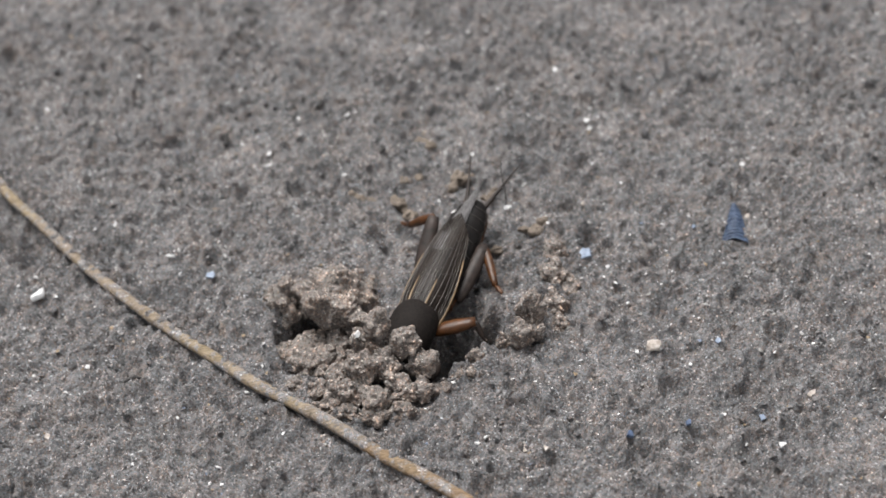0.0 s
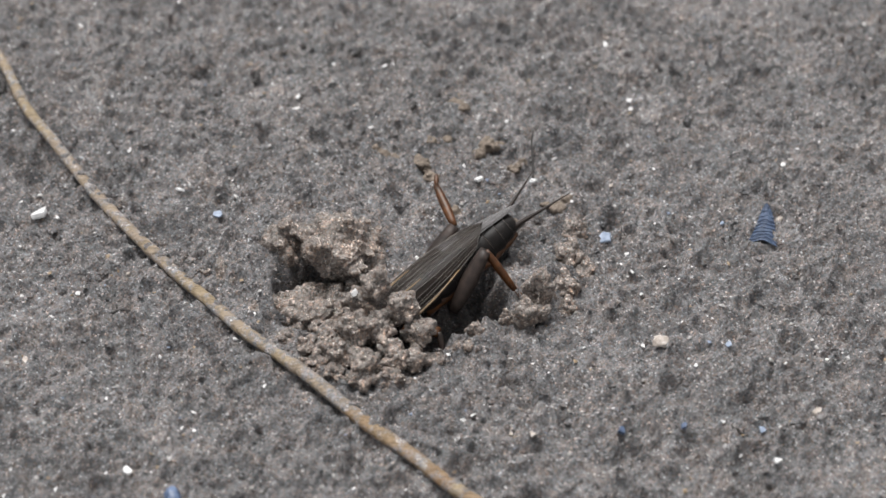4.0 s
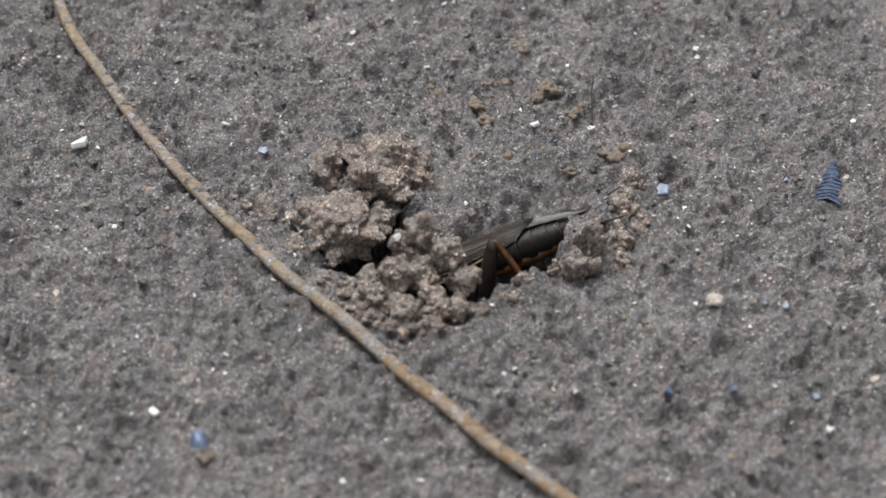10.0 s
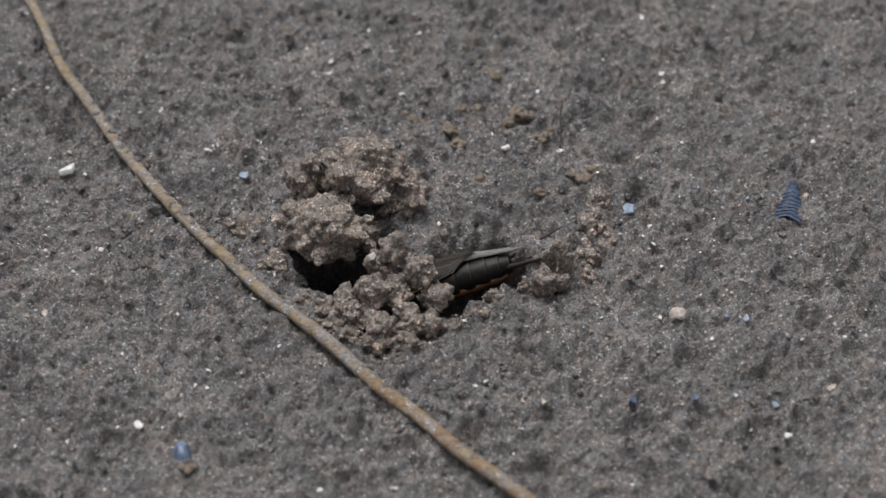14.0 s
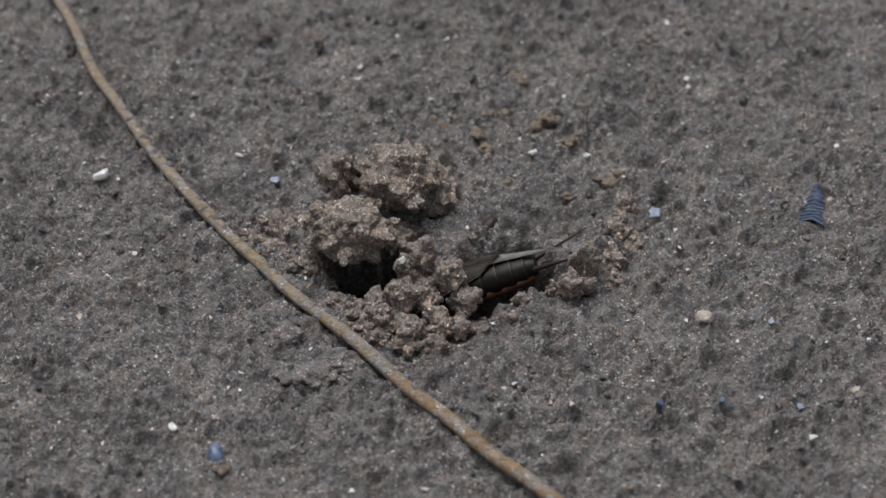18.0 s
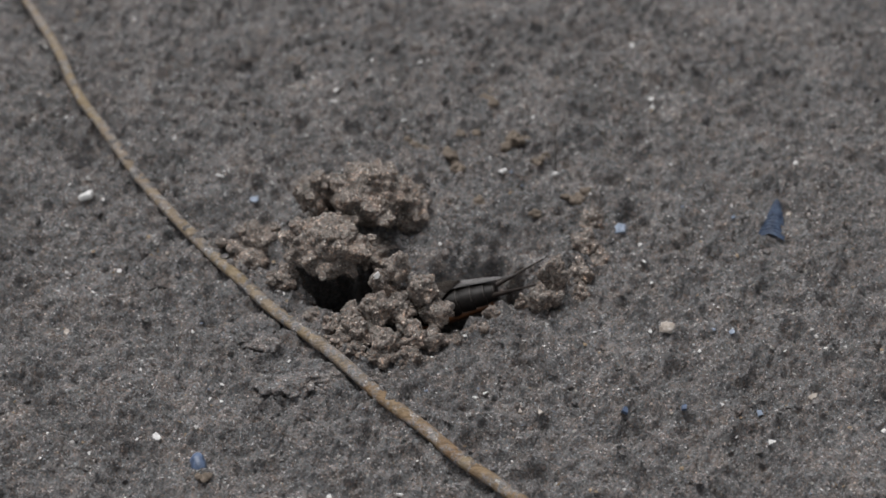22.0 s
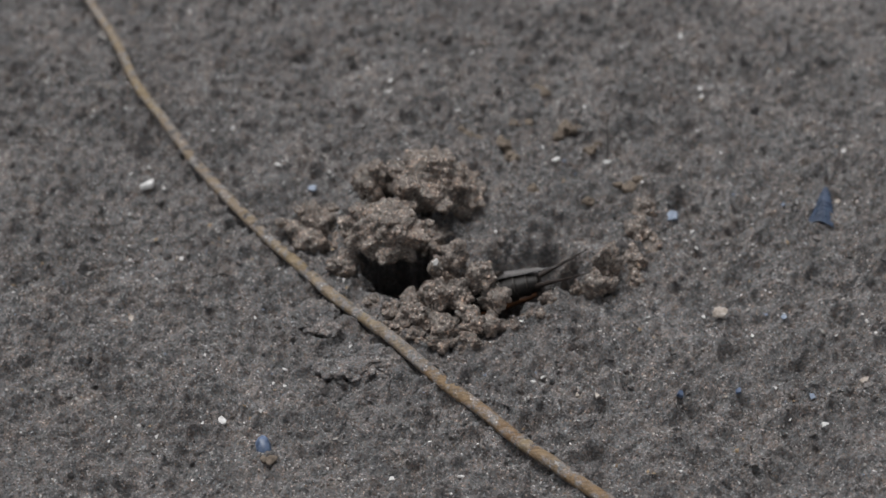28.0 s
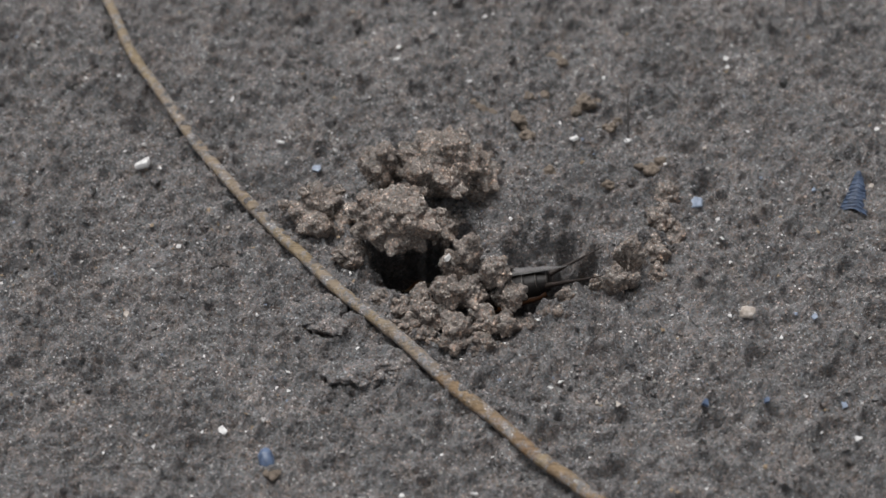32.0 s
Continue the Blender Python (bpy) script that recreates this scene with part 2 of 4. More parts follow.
# ---- building helpers ----
def part(name, bm, mat, parent=None, label=""):
    """Links a bmesh, or a finished mesh, as one object under a thing."""
    if isinstance(bm, bmesh.types.BMesh):
        mesh = bpy.data.meshes.new(name)
        bm.to_mesh(mesh)
        bm.free()
    else:
        mesh = bm
    mesh.shade_smooth()
    if mat and not mesh.materials:
        mesh.materials.append(mat)
    ob = new(name, mesh)
    ob.parent = parent
    return tagged(ob, label) if label else ob


def lump(bm, at, size, seed, rough=1.0, level=3, turn=0.0):
    """Adds an uneven lump with half axes size round the place at."""
    made = bmesh.ops.create_icosphere(bm, subdivisions=level, radius=1.0)["verts"]
    p = np.array([v.co[:] for v in made])
    s = seed * 7.31
    d = 1 + rough * (0.42 * perlin(p * 1.1 + s) + 0.34 * perlin(p * 2.6 + s + 40) + 0.2 * perlin(p * 6 + s) + 0.11 * perlin(p * 13 + s))
    p = p * d[:, None] * np.array(size)
    c, n = math.cos(turn), math.sin(turn)
    p = np.stack([p[:, 0] * c - p[:, 1] * n, p[:, 0] * n + p[:, 1] * c, p[:, 2]], 1) + np.array(at)
    for v, co in zip(made, p):
        v.co = co


def tube(bm, points, radii, sides=10, flat=1.0):
    """A tapered tube with closed ends through points; flat squeezes it upwards."""
    rings = []
    pts = [Vector(p) for p in points]
    for i, p in enumerate(pts):
        ahead = (pts[min(i + 1, len(pts) - 1)] - pts[max(i - 1, 0)]).normalized()
        side = ahead.cross(Vector((0, 0, 1)))
        side = side.normalized() if side.length > 1e-4 else Vector((0, 1, 0))
        up = side.cross(ahead)
        rings.append([bm.verts.new(p + float(radii[i]) * (math.cos(a) * side + flat * math.sin(a) * up)) for a in (2 * math.pi * k / sides for k in range(sides))])
    for a, b in zip(rings, rings[1:]):
        for k in range(sides):
            bm.faces.new((a[k], a[(k + 1) % sides], b[(k + 1) % sides], b[k]))
    bm.faces.new(rings[0][::-1])
    bm.faces.new(rings[-1])


def smooth_line(points, steps):
    """Points on a smooth curve through the given ones."""
    p = np.array(points, float)
    q = np.vstack([2 * p[0] - p[1], p, 2 * p[-1] - p[-2]])
    out = []
    for u in np.linspace(0, len(p) - 1, steps):
        i = min(int(u), len(p) - 2)
        f = u - i
        a, b, c, d = q[i], q[i + 1], q[i + 2], q[i + 3]
        out.append(0.5 * (2 * b + (c - a) * f + (2 * a - 5 * b + 4 * c - d) * f * f + (3 * b - a - 3 * c + d) * f ** 3))
    return np.array(out)


# ---- ground ----
# larger hollows of the surface: x, y, half width, half depth in plan, depth (mm)
HOLLOWS = [(20.8, -24.0, 2.6, 4.2, 2.0), (21.2, -29.4, 3.0, 3.4, 3.2), (46.8, -31.0, 2.7, 3.4, 2.4), (38.4, -45.0, 3.4, 3.8, 3.0), (11.3, -47.9, 2.0, 3.0, 2.2), (43.7, -42.0, 2.2, 2.6, 2.0), (34.0, -41.2, 2.0, 2.6, 1.8), (31.4, 42.0, 3.2, 4.4, 1.8)]
SMALL_HOLLOWS = [(35.6, -31.0, 1.6, 2.2, 1.5), (22.7, -54.5, 1.9, 2.4, 1.7), (-12.5, 34.3, 2.0, 2.4, 1.3), (53.5, 26.9, 3.0, 2.6, 1.3), (48.5, 51.7, 2.4, 2.4, 1.2), (-43.7, 7.7, 2.4, 2.6, 1.4), (-72.4, 31.8, 2.8, 2.8, 1.4), (-30.0, 16.5, 1.8, 2.0, 1.5), (61.6, -30.0, 2.2, 2.6, 1.5), (-5.7, -47.6, 2.0, 2.4, 1.4)]
# burrow opening: x, y, half axes, turn in degrees, depth (mm), steepness of the wall
BURROW = [(-11, -7.5, 8.6, 9.0, 0, 26, 22), (9.5, -11.6, 12.0, 5.6, 22, 22, 20), (4.0, -14.5, 6.5, 6.4, 0, 24, 22), (10.5, -6.2, 8, 5.0, 34, 7, 7), (18, 2, 8, 5, 50, 2.4, 6)]


def ground_height(x, y):
    """Height of the sand, in metres, at places in metres."""
    p = np.stack([x, y, np.zeros_like(x)], 1) / MM
    h = 0.8 * perlin(p / 31 + 3) + 1.1 * perlin(p / 9 + 11) + 2.2 * perlin(p / 4.4 + 23)
    # crumbly skin: rounded grains and clumps with thin gaps between them
    patchy = np.clip(0.75 + 1.1 * perlin(p / 8.5 + 37), 0.25, 1.5)
    h += patchy * (2.3 * np.abs(perlin(p / 2.9 + 31)) + 0.85 * np.abs(perlin(p / 1.5 + 47)) + 0.25 * perlin(p / 0.8 + 51))
    # shallow hollows side by side, with raised crumbly seams between them
    warp = p[:, :2] + np.stack([1.3 * perlin(p / 3.6 + 61) + 0.5 * perlin(p / 1.4 + 63), 1.3 * perlin(p / 3.6 + 71) + 0.5 * perlin(p / 1.4 + 73)], 1)
    for size, rise, seed in ((3.9, 1.9, 3), (2.4, 0.9, 4)):
        spots = np.random.default_rng(seed).random((256, 256, 2))
        cell = np.floor(warp / size).astype(int)
        near, second = np.full(len(h), 9.0), np.full(len(h), 9.0)
        for i in (-1, 0, 1):
            for j in (-1, 0, 1):
                c = cell + (i, j)
                d = np.hypot(*(warp / size - c - spots[c[:, 0] % 256, c[:, 1] % 256]).T)
                second = np.minimum(second, np.maximum(near, d))
                near = np.minimum(near, d)
        strength = np.clip(0.85 + 1.0 * perlin(p / 14 + 5 * seed), 0.3, 1.5)
        h += rise * strength * (np.minimum(near, 0.9) ** 1.6 + 0.3 * np.exp(-(((second - near) / 0.16) ** 2)) - 0.35)
    rng = np.random.default_rng(5)
    # rain pits: bowls with low crumbly rims, a few wide ones among many small ones
    bent = p[:, :2] + np.stack([1.1 * perlin(p / 2.7 + 81) + 0.5 * perlin(p / 1.2 + 83), 1.1 * perlin(p / 2.7 + 91) + 0.5 * perlin(p / 1.2 + 93)], 1)
    order = np.argsort(bent[:, 1], kind="stable")
    rows = bent[order, 1]
    wide, small = 420, 2200
    count = wide + small
    radius = np.concatenate([1.3 + 1.3 * rng.random(wide) ** 1.6, 0.5 + 0.75 * rng.random(small) ** 1.3])
    deep = radius * np.concatenate([rng.uniform(0.25, 0.7, wide), rng.uniform(0.3, 0.85, small)])
    for px, py, r, depth in zip(rng.uniform(-100, 108, count), rng.uniform(-74, 108, count), radius, deep):
        k = order[np.searchsorted(rows, py - 1.8 * r) : np.searchsorted(rows, py + 1.8 * r)]
        k = k[np.abs(bent[k, 0] - px) < 1.8 * r]
        d = np.hypot(bent[k, 0] - px, bent[k, 1] - py) / r
        h[k] += depth * (-np.clip(1 - d**3, 0, 1) + 0.4 * np.exp(-((d - 1.2) ** 2) * 16))
    for px, py, a, b, depth in HOLLOWS + SMALL_HOLLOWS:
        d = np.hypot((p[:, 0] - px) / a, (p[:, 1] - py) / b) + 0.3 * perlin(p / 2.4 + 60)
        h += depth * (-1 / (1 + np.exp(np.clip((d - 0.9) * 9, -40, 40))) + 0.22 * np.exp(-np.clip((d - 1.25) ** 2 * 14, 0, 40)))
    # ground heaved up a little round the burrow
    h += 1.3 * np.exp(-(((p[:, 0] - 2) / 34) ** 2 + ((p[:, 1] - 2) / 24) ** 2))
    h += 2.4 * np.exp(-(((p[:, 0] + 9) / 13) ** 2 + ((p[:, 1] - 10) / 8) ** 2))
    hole = np.zeros_like(h)
    for px, py, a, b, turn, depth, steep in BURROW:
        c, s = math.cos(radians(turn)), math.sin(radians(turn))
        u, v = p[:, 0] - px, p[:, 1] - py
        d = np.hypot((u * c + v * s) / a, (v * c - u * s) / b) + 0.3 * perlin(p / 3.2 + 70) + 0.12 * perlin(p / 1.2 + 75)
        hole = np.maximum(hole, depth / (1 + np.exp(np.clip((d - 0.93) * steep, -40, 40))))
    return (h - hole - 0.3) * MM


def ground():
    def axis(low, high, step):
        inner = np.arange(low, high, step)
        outer = step * np.cumsum(1.26 ** np.arange(1, 50))
        return np.concatenate([low - outer[::-1], inner, inner[-1] + outer])

    xs, ys = axis(-0.100, 0.105, 0.00031), axis(-0.070, 0.105, 0.00034)
    gx, gy = np.meshgrid(xs, ys)
    x, y = gx.ravel(), gy.ravel()
    far = np.clip((np.hypot(x, y) - 0.2) / 0.6, 0, 1)
    z = ground_height(x, y) * (1 - far) + far * 0.06 * perlin(np.stack([x / 2.3, y / 2.3, 0 * x], 1)) * np.clip(np.hypot(x, y), 0, 3) / 3
    nx, ny = len(xs), len(ys)
    i = np.arange(nx * ny).reshape(ny, nx)
    quads = np.stack([i[:-1, :-1], i[:-1, 1:], i[1:, 1:], i[1:, :-1]], -1).reshape(-1, 4)
    mesh = bpy.data.meshes.new("ground")
    mesh.vertices.add(len(x))
    mesh.vertices.foreach_set("co", np.stack([x, y, z], 1).ravel())
    mesh.loops.add(quads.size)
    mesh.loops.foreach_set("vertex_index", quads.ravel())
    mesh.polygons.add(len(quads))
    mesh.polygons.foreach_set("loop_start", np.arange(0, quads.size, 4))
    mesh.update(calc_edges=True)
    tagged(part("ground", mesh, SAND), "damp grey-brown rain-pitted beach sand", "ground", kind="structure")
    return xs, ys, z.reshape(ny, nx)


XS, YS, ZS = ground()


def sand_at(x, y):
    """Height of the built sand, in metres, at arrays of places in metres."""
    i = np.clip(np.searchsorted(XS, x) - 1, 0, len(XS) - 2)
    j = np.clip(np.searchsorted(YS, y) - 1, 0, len(YS) - 2)
    u, v = (x - XS[i]) / (XS[i + 1] - XS[i]), (y - YS[j]) / (YS[j + 1] - YS[j])
    return ZS[j, i] * (1 - u) * (1 - v) + ZS[j, i + 1] * u * (1 - v) + ZS[j + 1, i] * (1 - u) * v + ZS[j + 1, i + 1] * u * v


def level_at(x, y, reach=0.0):
    """Height of the sand (mm) at a place, or of what a thing of that reach rests on."""
    u, v = np.array([0, 1, -1, 0, 0]) * reach, np.array([0, 0, 0, 1, -1]) * reach
    return float(np.sort(sand_at((x + u) * MM, (y + v) * MM))[-2]) / MM


# ---- dry stem ----
def grass_stem():
    line = [(-100, 108), (-88, 84), (-73.8, 57.7), (-67.3, 42.7), (-60.6, 31.6), (-53.4, 19.4), (-47.4, 10.6), (-38.3, -1.4), (-31.3, -9.5), (-24.0, -18.1), (-17.5, -24.4), (-12.1, -30.0), (-3.5, -39.7), (3.0, -46.1), (9.3, -53.0), (15.4, -58.5), (18.9, -61.8), (31, -72.5), (43, -82)]
    pts = smooth_line([(x, y, 1.0) for x, y in line], 260) * MM
    base = sand_at(pts[:, 0], pts[:, 1])
    soft = np.convolve(np.pad(base, 45, mode="edge"), np.ones(91) / 91, mode="valid")
    pts[:, 2] = np.maximum(soft, -0.0002) + 0.0016
    u = np.linspace(0, 1, len(pts))
    jitter = perlin(np.stack([u * 60, u * 0, u * 0], 1))
    radii = (0.9 + 0.3 * np.clip(u * 1.6, 0, 1)) * MM * (1 + 0.12 * jitter)
    bm = bmesh.new()
    split = 168
    tube(bm, pts[: split + 1], radii[: split + 1], 14, 0.85)
    stem = new("grass_stem")
    tagged(stem, "dry tan grass stem crusted with sand, lying across the ground", "stem")
    part("stalk", bm, STRAW, stem)
    bm = bmesh.new()
    tube(bm, pts[split - 1 :], radii[split - 1 :] * 1.02, 14, 0.85)
    part("stalk_end", bm, BROWN_STRAW, stem, "browner weathered end of the stem")
    # knots, and a crust of sand in lumps along the top
    for k in (40, 96, 150, 205):
        knot = bmesh.new()
        tube(knot, pts[k - 2 : k + 3], radii[k - 2 : k + 3] * np.array([1.0, 1.06, 1.1, 1.06, 1.0]), 14, 0.85)
        part("knot", knot, STRAW, stem, "slightly thicker knot")
    rng = random.Random(3)
    for k in range(60, 235, 3):
        if perlin(np.array([[k * 0.11, 0.3, 0.7]]))[0] > -0.02:
            crumb = bmesh.new()
            r = rng.uniform(0.3, 0.75)
            lump(crumb, (0, 0, 0), (r * 1.3 * MM, r * MM, 0.5 * r * MM), k, 1.2, 3)
            ob = part("sand_crust", crumb, SAND, stem)
            ob.matrix_basis = pose(*(pts[k] + np.array([rng.uniform(-0.3, 0.6), rng.uniform(0.0, 0.7), 0.75]) * MM), 0, 0, rng.uniform(0, 180))


grass_stem()


# ---- clods of sand thrown up round the burrow ----
def unit_ball(level):
    bm = bmesh.new()
    bmesh.ops.create_icosphere(bm, subdivisions=level, radius=1.0)
    verts, faces = np.array([v.co[:] for v in bm.verts]), [[v.index for v in f.verts] for f in bm.faces]
    bm.free()
    return verts, faces


BALLS = {level: unit_ball(level) for level in (4, 5, 6)}


def clod(at, size, seed, lumps=9, label="", turn=0.0, level=5, grow=1.0, core=0.56):
    """A crumbly clod as one skin: a core with rounded lumps that stand out of it, half axes size and place in mm."""
    rng = random.Random(seed)
    d, faces = BALLS[level]
    flat = d
    d = d + 0.13 * np.stack([perlin(flat * 2.3 + seed + k) for k in (3, 17, 29)], 1) + 0.07 * np.stack([perlin(flat * 5.0 + seed + k) for k in (5, 13, 37)], 1)
    r = core + 0.16 * perlin(d * 1.4 + seed * 3.1) + 0.1 * perlin(d * 3.2 + seed)
    for k in range(lumps):
        a, b = rng.uniform(0, 2 * math.pi), rng.uniform(-0.6, 1.0)
        c = math.sqrt(1 - b * b)
        far, ball = rng.uniform(0.5, 0.78), rng.uniform(0.32, 0.5) * grow
        along = d @ np.array([c * math.cos(a), c * math.sin(a), b]) * far
        inside = along**2 - (far**2 - ball**2)
        r = np.where((inside > 0) & (along > 0), np.maximum(r, along + np.sqrt(np.maximum(inside, 0))), r)
    # crumbs of a second and third size stuck on the lobes
    mean = sum(size) / 3
    for count, low, high, sunk in ((16, 0.15, 0.28, 0.45), (int(20 + 12 * mean), 0.3 / mean, 0.7 / mean, 0.5)):
        ways = np.random.default_rng(seed * 13 + count).normal(size=(count, 3))
        ways /= np.linalg.norm(ways, axis=1)[:, None]
        for way in ways:
            near = flat @ way
            far, ball = float(r[np.argmax(near)]), min(0.3, rng.uniform(low, high))
            far -= ball * (1 - sunk)
            along = near * far
            inside = along**2 - (far**2 - ball**2)
            r = np.where((inside > 0) & (along > 0), np.maximum(r, along + np.sqrt(np.maximum(inside, 0))), r)
    d = flat
    p = d * r[:, None] * np.array(size)
    rough = 1.5 * perlin(p / 2.9 + seed) + 1.0 * perlin(p / 1.4 + seed + 9) + 0.4 * perlin(p / 0.7 + seed + 19) + 0.2 * perlin(p / 0.35 + seed + 29)
    p = (p + d * rough[:, None] * min(1.0, mean / 3)) * MM
    mesh = bpy.data.meshes.new("sand_clod")
    mesh.from_pydata(p.tolist(), [], faces)
    ob = part("sand_clod", mesh, LIT_DUG_SAND)
    ob.matrix_basis = pose(at[0] * MM, at[1] * MM, at[2] * MM, 0, 0, turn)
    return tagged(ob, label, "sand clod", group="clods round the burrow")


# the heap before the burrow: x, y, z, half axes (mm), seed
HEAP = [
    (-2.0, -15.2, 9.6, 2.6, 2.5, 3.3, 11), (2.3, -17.2, 7.0, 2.7, 2.7, 3.4, 12), (4.9, -19.2, 3.4, 3.1, 2.7, 2.6, 13),
    (-5.0, -15.2, 6.2, 2.8, 2.8, 3.2, 14), (-5.4, -19.6, 4.6, 3.6, 3.2, 3.4, 15), (-1.4, -20.0, 4.8, 3.0, 3.0, 3.0, 16),
    (-8.8, -22.4, 1.4, 3.0, 2.6, 2.6, 17), (-12.2, -23.6, 0.4, 2.6, 2.2, 2.0, 18), (-3.8, -24.8, 1.2, 3.2, 2.8, 2.6, 19),
    (0.8, -23.8, 1.6, 2.8, 2.6, 2.6, 20), (3.8, -23.6, 0.6, 2.4, 2.2, 2.2, 21), (-0.2, -27.2, 0.0, 2.6, 2.0, 1.8, 22),
    (-4.8, -27.2, 0.0, 2.6, 2.0, 1.8, 23), (-9.4, -25.8, 0.0, 2.4, 2.0, 1.6, 24), (-13.6, -19.6, 0.0, 2.4, 2.0, 1.8, 25),
    (7.2, -22.2, -0.6, 2.0, 1.4, 1.3, 26), (-10.0, -18.6, 1.2, 2.4, 2.2, 2.4, 27), (-16.8, -17.2, -0.4, 2.2, 1.9, 1.6, 28), (-1.8, -16.6, 3.4, 3.4, 3.2, 4.0, 29),
]
# broken rim beside and behind the burrow
RIM = [
    (25.2, -10.6, 2.6, 2.6, 2.8, 4.8, 31), (23.6, -14.6, 1.0, 2.6, 2.2, 2.8, 30), (20.0, -13.6, -0.2, 1.8, 1.4, 1.5, 32), (14.2, -16.6, -0.4, 1.7, 1.2, 1.6, 33),
    (30.2, -6.2, 0.2, 2.0, 3.0, 2.2, 34), (31.0, 1.0, 0.6, 2.4, 3.2, 2.4, 35), (32.4, 7.0, 0.2, 2.2, 2.6, 2.0, 36), (29.4, 4.2, -1.4, 2.0, 2.4, 1.8, 37),
    (30.2, -11.0, -0.4, 1.6, 1.8, 1.5, 38), (11.0, -20.4, -1.2, 2.0, 1.2, 1.3, 39), (28.6, -4.6, -1.3, 2.0, 2.4, 1.9, 40), (33.6, -1.5, -0.4, 1.8, 2.4, 1.6, 41), (12.4, -19.6, -0.6, 1.6, 1.2, 1.2, 42),
]


def clods():
    for x, y, z, a, b, c, seed in HEAP:
        clod((x, y - (0.6 if z > 2 else 1.2), z + (0 if z > 2 else 0.8)), (a * 1.04, b * 1.04, c * 1.04), seed, 12, "crumbly clump of damp sand heaped before the burrow", grow=0.74, core=0.7)
    for x, y, z, a, b, c, seed in RIM:
        clod((x, y, z + 0.7), (a * 1.05, b * 1.05, c * 1.2), seed, 11, "broken clump of damp sand on the burrow's rim", grow=0.74, core=0.66)
    moving = {}
    moving["back"] = clod((0, 0, 0), (7.9, 7.6, 6.8), 71, 18, "large cracked clod of sand lifted behind the burrow", level=6, grow=0.7, core=0.76)
    moving["back_slope"] = clod((0, 0, 0), (4.8, 5.6, 4.4), 58, 14, "sloping side of the lifted sand clod", grow=0.7, core=0.76)
    moving["back_side"] = clod((0, 0, 0), (4.2, 4.6, 5.2), 52, 12, "small clod split from the lifted one by a crack", grow=0.8, core=0.7)
    moving["roof"] = clod((0, 0, 0), (8.2, 7.2, 6.4), 53, 18, "crumbly sand roof lifted over the burrow", level=6, grow=0.72, core=0.76)
    moving["roof_lobe"] = clod((0, 0, 0), (3.2, 3.4, 3.2), 59, 12, "side lobe of the sand roof over the burrow", grow=0.8, core=0.7)
    moving["side"] = clod((0, 0, 0), (5.4, 5.0, 4.2), 54, 12, "low clod of sand lifted beside the dry stem")
    moving["tip"] = clod((0, 0, 0), (3.2, 3.0, 3.2), 55, 8, "small clod of sand at the burrow's edge")
    moving["slope"] = clod((0, 0, 0), (4.4, 5.0, 3.8), 56, 12, "sloping clod of sand behind the burrow")
    moving["front"] = clod((0, 0, 0), (7.0, 5.6, 2.6), 57, 5, "cracked bulge of sand pushed up under the dry stem")
    moving["front_side"] = clod((0, 0, 0), (6.0, 5.2, 2.5), 60, 5, "cracked low bulge of sand beside the dry stem")
    for key in ("front", "front_side"):
        moving[key].data.materials[0] = SAND
    # loose crumbs that cling to the lifted clods
    rng = random.Random(17)
    for key, count in (("back", 16), ("roof", 18), ("back_slope", 8), ("back_side", 6), ("side", 8)):
        skin = np.array([v.co[:] for v in moving[key].data.vertices])
        for k in range(count):
            a, up = rng.uniform(-2.6, 1.0), rng.uniform(0.15, 0.95)
            way = np.array([math.cos(a) * math.sqrt(1 - up * up), math.sin(a) * math.sqrt(1 - up * up), up])
            at = skin[int(np.argmax(skin @ way))] * 0.97
            r = rng.uniform(0.45, 1.15)
            bm = bmesh.new()
            lump(bm, (0, 0, 0), (r * MM, r * 0.9 * MM, r * 0.75 * MM), 300 + k, 1.1, 3)
            part("crumb", bm, LIT_DUG_SAND, moving[key]).location = at
    return moving


LIFTED = clods()


# ---- the mole cricket ----
HIND_THIGH = {side: (-12.5, side * 1.0, 1.6) for side in (-1, 1)}
HIND_SHIN = {side: (8.5, side * 3.4, -1.0) for side in (-1, 1)}


